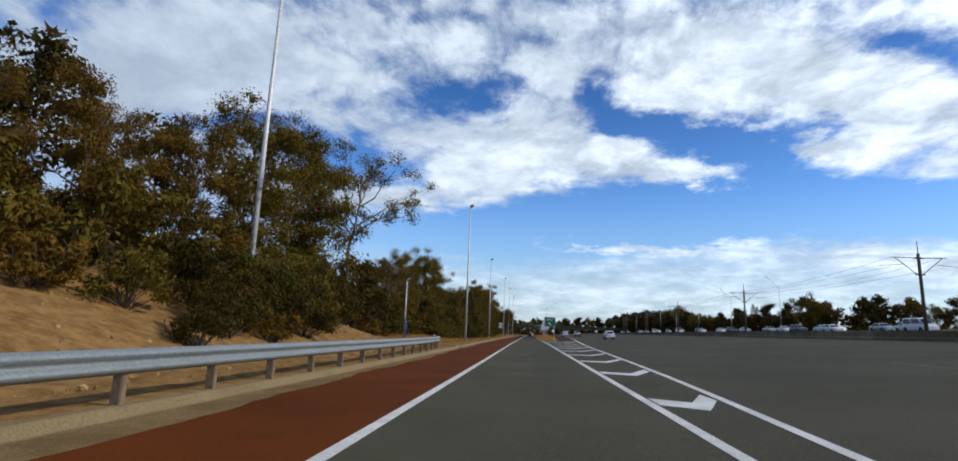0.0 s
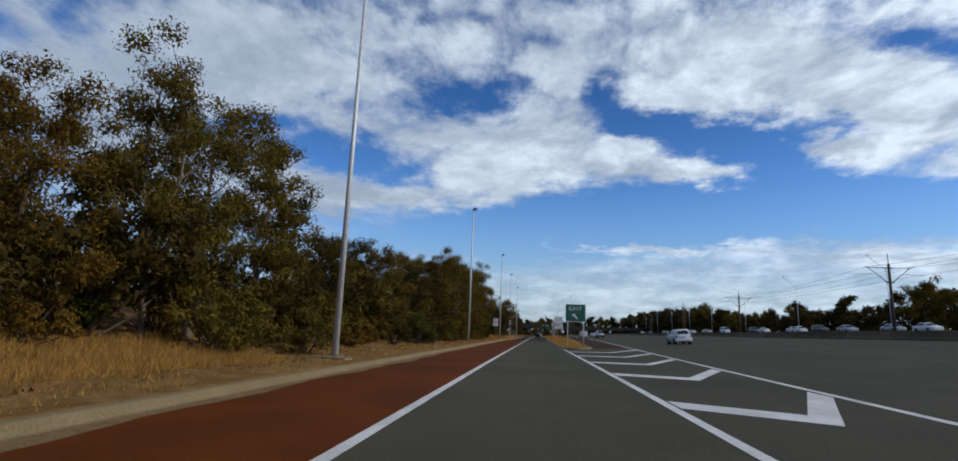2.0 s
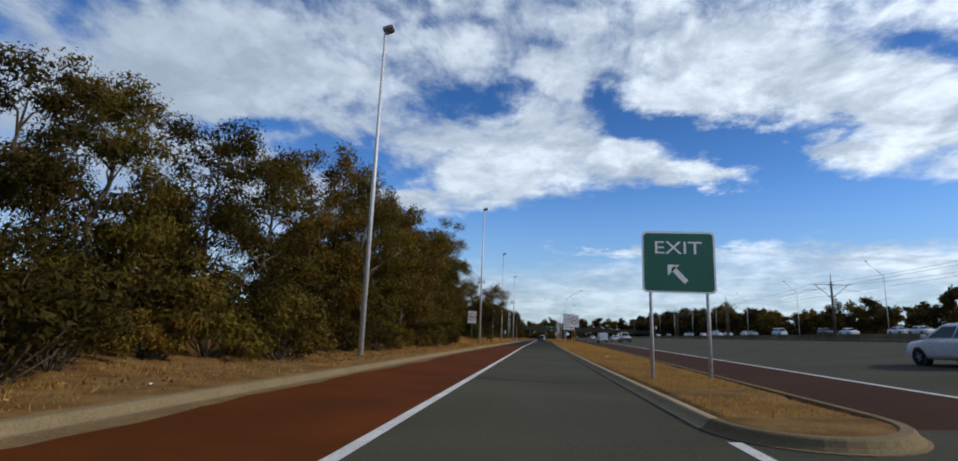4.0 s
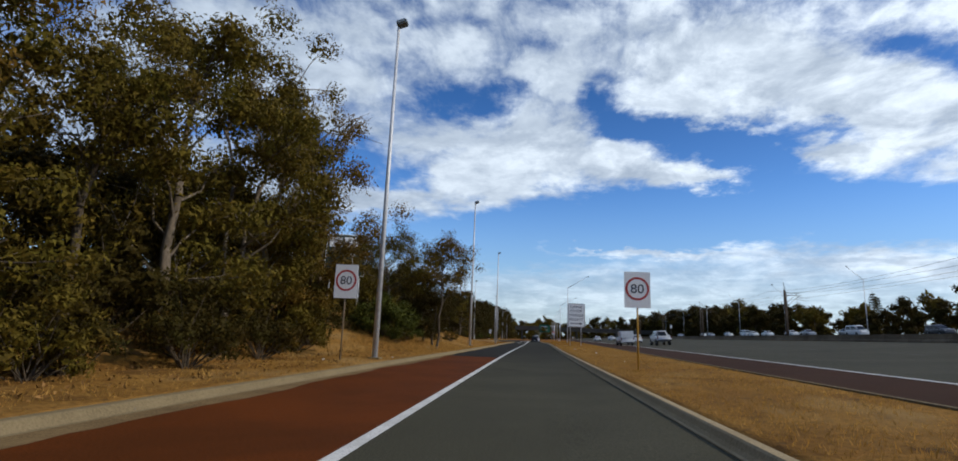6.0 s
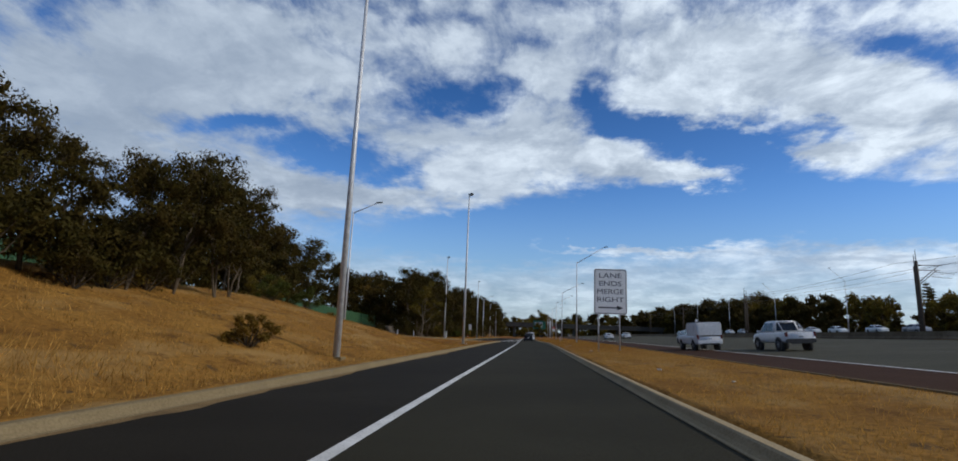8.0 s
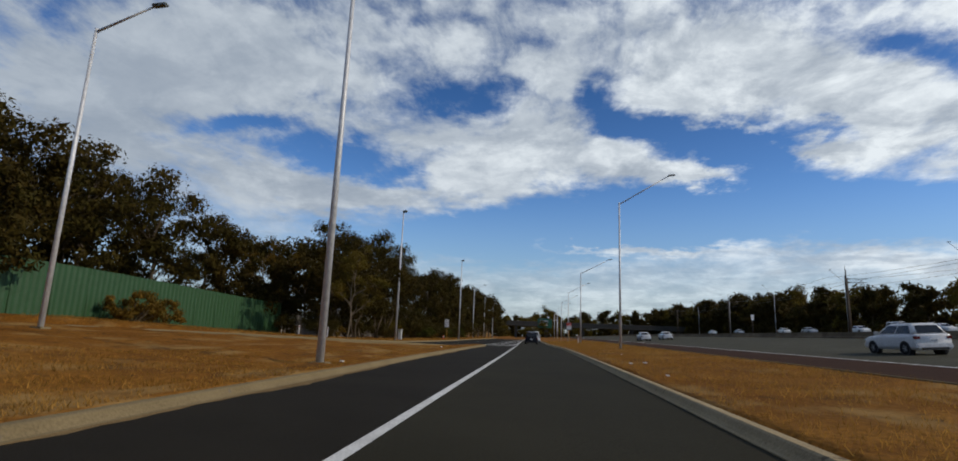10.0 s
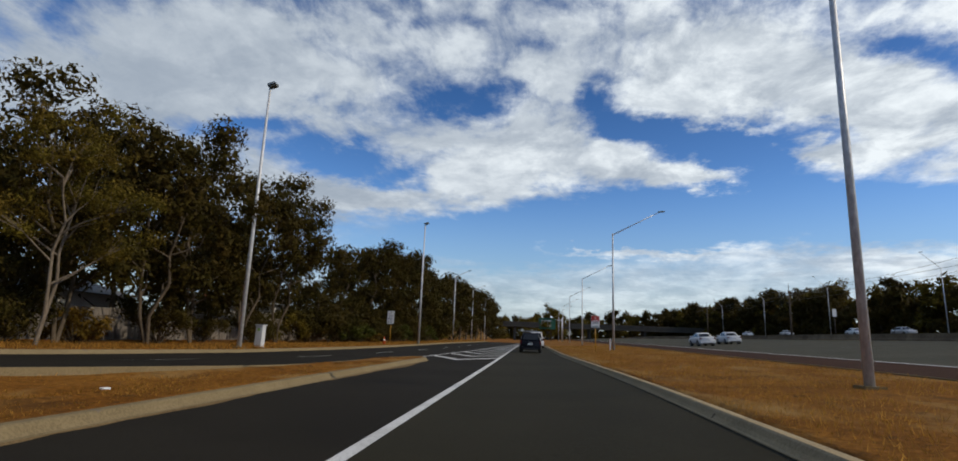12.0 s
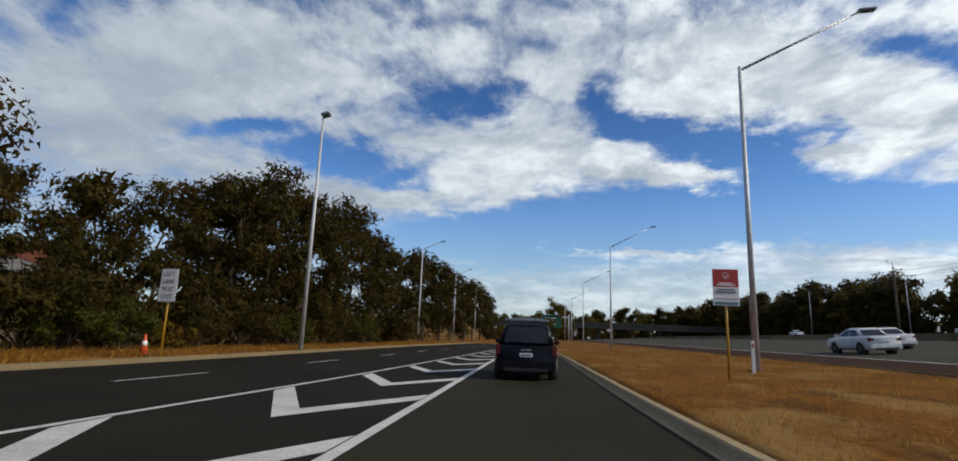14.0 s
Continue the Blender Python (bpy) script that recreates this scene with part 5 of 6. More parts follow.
masts = [(43, 64, 10.4), (44.2, 117.5, 10.4), (45.2, 173, 10.2), (46.4, 226.5, 10.4), (47.5, 228.5, 10.0), (46.6, 280, 10.4), (47.8, 282, 10.0), (49, 336, 10.4), (51, 392, 10.4)]
for k, (x, y, h) in enumerate(masts):
    rail_mast(x, y, h, ((-1,), (1,))[k % 2] if 3 <= k <= 6 and k % 2 else (1,) if k in (4, 6) else (-1, 1))
runs = [masts[0], masts[1], masts[2], masts[3], masts[5], masts[7], masts[8]]
for u, w in ((-2.7, -1.8), (2.7, -1.8), (-2.9, -2.9), (2.9, -2.9)):
    for (x0, y0, h0), (x1, y1, h1) in zip(runs, runs[1:]):
        bm = bmesh.new()
        a, b = Vector((x0 + u, y0, stand(x0, y0) + h0 + w)), Vector((x1 + u, y1, stand(x1, y1) + h1 + w))
        pts = [a + (b - a) * (i / 10) - Vector((0, 0, 4 * (0.8 if w > -2 else 0.1) * (i / 10) * (1 - i / 10))) for i in range(11)]
        for p, q in zip(pts, pts[1:]):
            tube(bm, p, q, 0.016, 0.016, 4, False)
        tagged(new("overhead_cable", to_mesh("overhead_cable", bm, SIGN_BLACK)), "thin black railway cable sagging between masts", "cable", "railway cables")

far_lamp = outreach_pole(12.6, -3.5, 2.9)
for i, y in enumerate((163, 207, 251, 296, 338, 381, 424, 468)):
    x = float(freeway_far(y)) + 35.5
    (far_lamp if i == 0 else copy_thing(far_lamp, Matrix())).matrix_basis = pose(x, y, stand(x, y))
bank_lamp = outreach_pole(11.5, 2.3, 0.9)
for i, (x, y, size) in enumerate(((-21.6, 164, 0.98), (-20.3, 215, 1.17), (-13.8, 322, 1), (-13.6, 350, 1), (-13.4, 382, 1))):
    (bank_lamp if i == 0 else copy_thing(bank_lamp, Matrix())).matrix_basis = pose(x, y, stand(x, y)) @ Matrix.Scale(size, 4)

# small signal mast and cabinet by the median
signal = thing("median_sign", "white narrow marker board on a dark post", "marker sign", "", pose(47.7, 318.4, stand(47.7, 318.4)))
part("post", tube(bmesh.new(), (0, 0, -0.3), (0, 0, 4.6), 0.09, 0.08, 8), RUSTY, signal)
part("board", plate(bmesh.new(), 0.6, 1.2, 0.05, -0.12, -0.09, 0, 4.0), SIGN_WHITE, signal)


def norfolk_pine(x, y, h):
    """A narrow cone of tiered branches."""
    ob = thing("norfolk_pine", "dark narrow conical pine rising above far woods", "tree", "", pose(x, y, stand(x, y, -0.5)))
    bm = bmesh.new()
    tube(bm, (0, 0, 0), (0, 0, h), 0.25, 0.04, 8)
    g = random.Random(int(y))
    centres, radii = [], []
    for i in range(16):
        z = h * (0.12 + 0.85 * i / 16)
        reach = (1 - z / h) * h * 0.19 + 0.25
        for k in range(7):
            a = k * 0.9 + i * 0.5
            tip = Vector((math.cos(a) * reach, math.sin(a) * reach, z + 0.25 * reach))
            tube(bm, (0, 0, z), tip, 0.04, 0.015, 4, False)
            centres += [tip * 1.0, Vector((tip.x * 0.55, tip.y * 0.55, tip.z - 0.1))]
            radii += [0.35 + 0.1 * reach] * 2
    part("trunk", bm, BARK, ob)
    part("crown", leaf_mesh("crown", centres, radii, [16] * len(centres), 0.5, 0.0, int(y), LEAF["dark"], 0.4), None, ob)


norfolk_pine(142.5, 365, 22.0)
norfolk_pine(146.0, 368, 20.5)

# ---- fences, sheds and houses behind the side ramp ----
FENCE_GREEN = paint("fence_green", (0.014, 0.062, 0.018), 0.6, amount=0.35)
FENCE_GREY = material("weathered_fence", (0.17, 0.15, 0.13), (0.10, 0.085, 0.07), 0.85, scale=1.0, fine=16, amount=0.6, bump=0.2)
ROOF_GREY = material("roof_sheet", (0.22, 0.22, 0.21), (0.16, 0.16, 0.15), 0.7, scale=1, fine=20, amount=0.4, bump=0.1)
ROOF_TILE = material("roof_tile", (0.18, 0.065, 0.035), (0.12, 0.045, 0.03), 0.85, scale=1.5, fine=18, amount=0.5, bump=0.3)
WALL_PALE = material("pale_render", (0.40, 0.38, 0.34), (0.30, 0.28, 0.25), 0.9, scale=1, fine=30, amount=0.4, bump=0.1)


def sheet_fence(name, points, height, mat, label):
    """A ribbed sheet fence in panels about 2.4 m wide along (x, y) points."""
    ob = thing(name, label, "fence")
    p = np.array(points, float)
    d = np.concatenate([[0], np.cumsum(np.hypot(*np.diff(p, axis=0).T))])
    stops = np.linspace(0, d[-1], max(2, int(round(d[-1] / 2.4)) + 1))
    at = [Vector((np.interp(s, d, p[:, 0]), np.interp(s, d, p[:, 1]), 0)) for s in stops]
    for a, b in zip(at, at[1:]):
        base = min(stand(a.x, a.y), stand(b.x, b.y)) - 0.1
        way = (b - a).normalized()
        out = Vector((way.y, -way.x, 0))
        n = 24
        bm = bmesh.new()
        prev = None
        za, zb = stand(a.x, a.y), stand(b.x, b.y)
        for i in range(n + 1):
            off = 0.025 if i % 4 in (1, 2) else 0.0
            q = a + (b - a) * (i / n) + out * off
            top = height + za + (zb - za) * i / n
            pair = (bm.verts.new((q.x, q.y, base)), bm.verts.new((q.x, q.y, top)))
            back = (bm.verts.new((q.x - out.x * 0.015, q.y - out.y * 0.015, base)), bm.verts.new((q.x - out.x * 0.015, q.y - out.y * 0.015, top)))
            if prev:
                bm.faces.new((prev[0][0], pair[0], pair[1], prev[0][1]))
                bm.faces.new((prev[1][1], back[1], back[0], prev[1][0]))
                bm.faces.new((prev[0][1], pair[1], back[1], prev[1][1]))
            prev = (pair, back)
        part("panel", bm, mat, ob)
        bm = tube(bmesh.new(), (a.x, a.y, base - 0.2), (a.x, a.y, height + za + 0.04), 0.04, 0.04, 6)
        part("post", bm, mat, ob)
    return ob


sheet_fence("green_fence", [(-36, 184), (-36, 203), (-33.5, 216), (-31, 227), (-28.5, 240), (-26.8, 250)], 3.4, FENCE_GREEN, "green corrugated sheet fence along the bank")
sheet_fence("grey_fence", [(-26.6, 250.5), (-25, 262), (-24, 278), (-23.5, 300)], 1.9, FENCE_GREY, "weathered grey sheet fence under the trees")


def house(x, y, w, d, wall, roof, turn, roof_mat, label):
    """A single-storey house with thick walls, a hipped roof with eaves, a door and windows."""
    ob = thing("house", label, "house", "", pose(x, y, stand(x, y), 0, 0, turn))
    part("wall", box(bmesh.new(), (-w / 2, -d / 2, -0.4), (w / 2, d / 2, wall), 0.02), WALL_PALE, ob)
    bm = bmesh.new()
    e = 0.5
    lo = [bm.verts.new((sx * (w / 2 + e), sy * (d / 2 + e), wall)) for sx, sy in ((-1, -1), (1, -1), (1, 1), (-1, 1))]
    ridge = [bm.verts.new((sx * max(0.2, w / 2 - d / 2), 0, wall + roof)) for sx in (-1, 1)]
    for f in ((lo[0], lo[1], ridge[1], ridge[0]), (lo[2], lo[3], ridge[0], ridge[1]), (lo[1], lo[2], ridge[1]), (lo[3], lo[0], ridge[0]), lo[::-1]):
        bm.faces.new(f)
    part("roof", bm, roof_mat, ob)
    for px in (-w * 0.28, w * 0.22):
        win = part("window", box(bmesh.new(), (px - 0.7, -d / 2 - 0.03, 0.9), (px + 0.7, -d / 2 + 0.02, 2.1), 0.01), SIGN_BLACK, ob, "dark glass window")
        part("frame", box(bmesh.new(), (px - 0.8, -d / 2 - 0.05, 0.8), (px + 0.8, -d / 2 - 0.02, 0.9), 0.01), WHITE_PLASTIC, win)


house(-31, 283, 10, 8, 3.4, 1.7, -75, ROOF_GREY, "pale rendered house with grey sheet roof")
house(-37, 294, 11, 9, 4.2, 2.4, -70, ROOF_TILE, "house with brown tiled roof behind trees")
house(-35, 262, 10, 8, 3.0, 1.6, -80, ROOF_GREY, "pale shed with grey roof behind fence")

# ---- bridge ----
bridge = thing("road_bridge", "concrete road bridge crossing over the freeway", "bridge", "", pose(0, 520, 0))
part("deck", box(bmesh.new(), (-60, -6, 6.8), (110, 6, 8.6), 0.1), BRIDGE_CONCRETE, bridge)
part("parapet", box(bmesh.new(), (-60, -6.2, 8.6), (110, -5.9, 9.5), 0.05), BRIDGE_CONCRETE, bridge)
for px in (-9, 8.5, 30, 58, 85):
    part("pier", box(bmesh.new(), (px - 0.6, -4, -0.5), (px + 0.6, 4, 6.85), 0.1), BRIDGE_CONCRETE, bridge)
for a, b in ((-95, -22), (92, 150)):
    bm = bmesh.new()
    v = [bm.verts.new(q) for q in ((a, -16, -1), (b, -16, -1), (b, 16, -1), (a, 16, -1), (a, -6, 9.0), (b - 12 if b < 0 else b, -6, 9.0), (b - 12 if b < 0 else b, 6, 9.0), (a, 6, 9.0))]
    for f in ((0, 1, 5, 4), (1, 2, 6, 5), (2, 3, 7, 6), (3, 0, 4, 7), (4, 5, 6, 7)):
        bm.faces.new([v[i] for i in f])
    part("abutment", bm, DRY_GROUND, bridge, "grassed earth abutment")

# dashes on the side ramp and the freeway
mid = near_pts + (far_pts - near_pts) * 0.48
dd = np.concatenate([[0], np.cumsum(np.hypot(*np.diff(mid, axis=0).T))])
for s in np.arange(20, dd[-1] - 20, 9.0):
    q = np.array([[np.interp(v, dd, mid[:, 0]), np.interp(v, dd, mid[:, 1])] for v in (s, s + 1.5, s + 3.0)])
    painted("dash", mesh_grid("dash", np.stack([q[:, 0], q[:, 0] + 0.02], 1) + np.array([0, 0.08]), np.stack([q[:, 1], q[:, 1] + 0.11], 1), ramp_z(q[:, 1])[:, None] + np.full((3, 2), 0.012)), "worn white painted lane dash")
near_edge = near_pts[near_pts[:, 1] > 249]
painted("ramp_edge_line", mesh_grid("ramp_edge_line", near_edge[:, None, 0] + np.array([0.10, 0.24]), np.repeat(near_edge[:, None, 1], 2, 1), ramp_z(near_edge[:, 1])[:, None] + np.full((len(near_edge), 2), 0.011)), "worn white painted edge line of the side ramp")
FADED_PAINT = material("faded_paint", (0.16, 0.155, 0.14), (0.09, 0.085, 0.075), 0.8, scale=2, fine=30, amount=0.7, bump=0.2)
for off in (8.8,):
    for y in np.arange(-18, 400, 12.0):
        painted("dash", line_mesh("dash", lambda v, o=off: freeway_line(v) + o, y, y + 3.0, 0.09), "faint worn painted lane dash").data.materials[0] = FADED_PAINT

# ---- vehicles ----
GLASS = material("car_glass", (0.015, 0.018, 0.022), (0.03, 0.034, 0.04), 0.08, scale=2, fine=8, amount=0.4, bump=0)
TYRE = material("tyre_rubber", (0.018, 0.018, 0.018), (0.03, 0.028, 0.026), 0.85, scale=4, fine=30, amount=0.5, bump=0.1)
TRIM = material("black_trim", (0.02, 0.02, 0.021), (0.035, 0.034, 0.033), 0.6, scale=3, fine=30, amount=0.4, bump=0.05)
ALLOY = material("alloy_rim", (0.35, 0.36, 0.37), (0.2, 0.2, 0.2), 0.35, 0.8, scale=4, fine=20, amount=0.4, bump=0)
TAIL_RED = material("tail_lens", (0.14, 0.010, 0.008), (0.09, 0.008, 0.008), 0.2, scale=8, fine=40, amount=0.5, bump=0)
CLEAR_LENS = material("clear_lens", (0.55, 0.55, 0.53), (0.35, 0.35, 0.35), 0.15, scale=8, fine=40, amount=0.4, bump=0)
BODY = {
    "navy": material("navy_paint", (0.004, 0.004, 0.008), (0.007, 0.0065, 0.009), 0.30, 0.0, scale=1.5, fine=12, amount=0.5, bump=0),
    "white": material("white_paint", (0.66, 0.66, 0.65), (0.52, 0.51, 0.49), 0.3, scale=1.5, fine=12, amount=0.4, bump=0),
    "silver": material("silver_paint", (0.34, 0.35, 0.36), (0.26, 0.26, 0.27), 0.3, 0.5, scale=1.5, fine=12, amount=0.4, bump=0),
    "grey": material("grey_paint", (0.07, 0.075, 0.085), (0.05, 0.05, 0.055), 0.3, 0.4, scale=1.5, fine=12, amount=0.4, bump=0),
}


for m, level in ((BODY["navy"], 0.2), (GLASS, 0.3)):
    m.node_tree.nodes["Principled BSDF"].inputs["Specular IOR Level"].default_value = level


def loft(bm, rings):
    """Skin over rings of equally many points, closed at both ends."""
    vs = [[bm.verts.new(p) for p in ring_pts] for ring_pts in rings]
    n = len(vs[0])
    for a, b in zip(vs, vs[1:]):
        for i in range(n):
            bm.faces.new((a[i], a[(i + 1) % n], b[(i + 1) % n], b[i]))
    bm.faces.new(vs[0][::-1])
    bm.faces.new(vs[-1])
    bmesh.ops.recalc_face_normals(bm, faces=bm.faces)
    for f in bm.faces:
        f.smooth = True
    return bm


def lower_body(stations, floor=0.24):
    """The car's body below the windows from stations (y, half width, top)."""
    rings = []
    for y, w, top in stations:
        h = top - floor
        half = [(w * 0.80, floor), (w * 0.95, floor + 0.05), (w * 0.985, floor + 0.25 * h), (w, floor + 0.55 * h), (w * 0.985, floor + 0.82 * h), (w * 0.95, top - 0.03), (w * 0.86, top)]
        rings.append([(x, y, z) for x, z in half] + [(-x, y, z) for x, z in half[::-1]])
    return loft(bmesh.new(), rings)


def cabin_ring(y0, y1, w, z, corner):
    pts = []
    for sx, ye, a0 in ((1, y1, 0), (-1, y1, 90), (-1, y0, 180), (1, y0, 270)):
        sy = 1 if ye == y1 else -1
        for k in range(4):
            a = radians(a0 + 30 * k)
            pts.append((sx * (w - corner) + corner * math.cos(a), ye - sy * corner + corner * math.sin(a), z))
    return pts


def wheel(parent, x, y, rad, width):
    side = 1 if x > 0 else -1
    bm = bmesh.new()
    prof = [(rad * 0.62, -0.5), (rad * 0.92, -0.5), (rad, -0.36), (rad, 0.36), (rad * 0.92, 0.5), (rad * 0.62, 0.5)]
    n = 20
    loops = [[bm.verts.new((x + u * width, y + q * math.cos(2 * math.pi * i / n), rad + q * math.sin(2 * math.pi * i / n))) for i in range(n)] for q, u in prof]
    for a, b in zip(loops, loops[1:]):
        for i in range(n):
            bm.faces.new((a[i], a[(i + 1) % n], b[(i + 1) % n], b[i])).smooth = True
    bmesh.ops.recalc_face_normals(bm, faces=bm.faces)
    w = part("wheel", bm, TYRE, parent)
    bm = bmesh.new()
    tube(bm, (x - side * width * 0.3, y, rad), (x + side * width * 0.34, y, rad), rad * 0.63, rad * 0.63, 18)
    for k in range(5):
        a = 2 * math.pi * k / 5
        tube(bm, (x + side * width * 0.36, y, rad), (x + side * width * 0.38, y + math.cos(a) * rad * 0.55, rad + math.sin(a) * rad * 0.55), 0.035, 0.03, 5)
    part("rim", bm, ALLOY, w, "alloy wheel rim")
    return w


def vehicle(name, label, category, paint_key, L, hw, belt, roof, stations, base, top, extras=(), wheels=(0.85, 3.45), rad=0.33, group="", clear=0.24):
    """A car facing +y, its rear at y = 0, with body, cabin, glass, wheels, lights, bumpers, mirrors and plate."""
    ob = thing(name, label, category, group)
    m = BODY[paint_key]
    part("body", lower_body(stations, clear), m, ob)
    up = (clear - 0.24) * 0.8
    wb, wr = hw * 0.90, hw * 0.70
    rings = [cabin_ring(base[0], base[1], wb, belt - 0.04, 0.10),
             cabin_ring(top[0], top[1], wr, roof - 0.06, 0.12), cabin_ring(top[0] + 0.10, top[1] - 0.16, wr - 0.10, roof, 0.14)]
    part("cabin", loft(bmesh.new(), rings), m, ob)

    def skin(f):
        """Half width and front and rear ends of the cabin at the fraction f of its height."""
        return wb + (wr - wb) * f, base[0] + (top[0] - base[0]) * f, base[1] + (top[1] - base[1]) * f, belt - 0.04 + (roof - 0.06 - belt + 0.04) * f

    def pane(pts, out):
        """A thin pane standing slightly proud of the cabin."""
        bm = bmesh.new()
        q = Vector(out) * 0.008
        face = bm.faces.new([bm.verts.new(Vector(p) + q) for p in pts])
        ex = bmesh.ops.extrude_face_region(bm, geom=[face])
        for v in ex["geom"]:
            if isinstance(v, bmesh.types.BMVert):
                v.co -= q * 2
        bmesh.ops.recalc_face_normals(bm, faces=bm.faces)
        return bm

    lo, hi = skin(0.14), skin(0.90)
    tl = 0.80 if roof > 1.6 else 0.66
    for side in (-1, 1):
        n = Vector((side, 0, 0.3)).normalized()
        a0, a1, b0, b1 = lo[1] + 0.22, lo[2] - 0.30, hi[1] + 0.20, hi[2] - 0.18
        for f0, f1 in ((0.0, 0.47), (0.52, 1.0)):
            part("side_window", pane([(side * lo[0], a0 + (a1 - a0) * f0, lo[3]), (side * lo[0], a0 + (a1 - a0) * f1, lo[3]), (side * hi[0], b0 + (b1 - b0) * f1, hi[3]), (side * hi[0], b0 + (b1 - b0) * f0, hi[3])], n), GLASS, ob)
        part("mirror", box(bmesh.new(), (side * hw - 0.02 if side > 0 else side * hw - 0.16, a1 - 0.1, belt), (side * hw + 0.16 if side > 0 else side * hw + 0.02, a1 + 0.06, belt + 0.15), 0.03), m, ob)
        part("tail_light", box(bmesh.new(), (min(side * hw * tl, side * hw * 0.955), -0.012, belt - (0.30 if roof > 1.6 else 0.24)), (max(side * hw * tl, side * hw * 0.955), 0.16, belt + (0.0 if roof > 1.6 else -0.08)), 0.02), TAIL_RED, ob, "red tail light")
        part("headlight", box(bmesh.new(), (min(side * hw * 0.55, side * hw * 0.86), L - 0.28, belt - 0.34), (max(side * hw * 0.55, side * hw * 0.86), L - 0.02, belt - 0.20), 0.03), CLEAR_LENS, ob, "clear headlight")
        for wy in wheels:
            bm = bmesh.new()
            tube(bm, (side * (hw - 0.25), wy, rad), (side * (hw + 0.004), wy, rad), rad * 1.18, rad * 1.18, 20)
            part("wheel_arch", bm, TRIM, ob)
            wheel(ob, side * (hw - 0.10), wy, rad, 0.23)
    part("rear_window", pane([(-lo[0] + 0.16, lo[1], lo[3] + 0.02), (lo[0] - 0.16, lo[1], lo[3] + 0.02), (hi[0] - 0.12, hi[1], hi[3]), (-hi[0] + 0.12, hi[1], hi[3])], (0, -1, 0.3)), GLASS, ob)
    part("windscreen", pane([(-lo[0] + 0.12, lo[2], lo[3]), (lo[0] - 0.12, lo[2], lo[3]), (hi[0] - 0.1, hi[2], hi[3]), (-hi[0] + 0.1, hi[2], hi[3])], (0, 0.7, 0.6)), GLASS, ob)
    part("rear_bumper", box(bmesh.new(), (-hw * 0.93, -0.07, 0.30 + up), (hw * 0.93, 0.2, 0.56 + up), 0.05), TRIM if "tray" in extras else m, ob)
    part("bumper_insert", box(bmesh.new(), (-hw * 0.7, -0.085, 0.26 + up), (hw * 0.7, 0.1, 0.40 + up), 0.03), TRIM, ob)
    part("front_bumper", box(bmesh.new(), (-hw * 0.88, L - 0.25, 0.28 + up), (hw * 0.88, L + 0.03, 0.55 + up), 0.06), m, ob)
    part("number_plate", box(bmesh.new(), (-0.19, -0.022 if roof > 1.6 else -0.03, belt - 0.34), (0.19, 0.01, belt - 0.23), 0.004), SIGN_WHITE, ob, "white plate with a dark bar")
    part("plate_bar", box(bmesh.new(), (-0.14, -0.027 if roof > 1.6 else -0.035, belt - 0.31), (0.14, -0.02, belt - 0.26)), GREY_PRINT, ob)
    if "rack" in extras:
        for side in (-1, 1):
            part("roof_rail", tube(bmesh.new(), (side * wr * 0.86, top[0] + 0.15, roof + 0.06), (side * wr * 0.86, top[1] - 0.3, roof + 0.06), 0.025, 0.025, 8), TRIM, ob)
            for wy in (top[0] + 0.25, top[1] - 0.4):
                part("rail_foot", box(bmesh.new(), (side * wr * 0.86 - 0.03, wy - 0.05, roof - 0.05), (side * wr * 0.86 + 0.03, wy + 0.05, roof + 0.05), 0.01), TRIM, ob)
        for wy in (top[0] + 0.3, top[0] + 0.95, top[1] - 0.45):
            part("rack_bar", box(bmesh.new(), (-wr * 1.05, wy - 0.04, roof + 0.09), (wr * 1.05, wy + 0.04, roof + 0.14), 0.01), BODY["silver"], ob, "pale metal rack bar")
        part("rack_tray", box(bmesh.new(), (-wr * 0.7, top[0] + 0.35, roof + 0.14), (wr * 0.75, top[0] + 1.2, roof + 0.17), 0.01), BODY["silver"], ob)
        part("rear_wiper", tube(bmesh.new(), (0.0, base[0] + 0.02, belt + 0.10), (-0.38, base[0] + 0.03, belt + 0.14), 0.012, 0.01, 5), TRIM, ob)
        part("garnish", box(bmesh.new(), (-0.16, -0.02, belt - 0.16), (0.16, 0.02, belt - 0.12), 0.01), ALLOY, ob, "chrome strip over the plate")
    if "canopy" in extras:
        part("canopy", box(bmesh.new(), (-hw * 0.97, 0.02, belt - 0.30), (hw * 0.97, 2.55, roof + 0.22), 0.07), m, ob, "tall white canopy box")
        part("canopy_door", box(bmesh.new(), (-hw * 0.82, 0.0, belt - 0.12), (hw * 0.82, 0.03, roof + 0.05), 0.02), m, ob)
        part("ladder_rack", box(bmesh.new(), (-hw * 0.6, 1.2, roof + 0.24), (hw * 0.6, 3.2, roof + 0.30), 0.01), TRIM, ob)
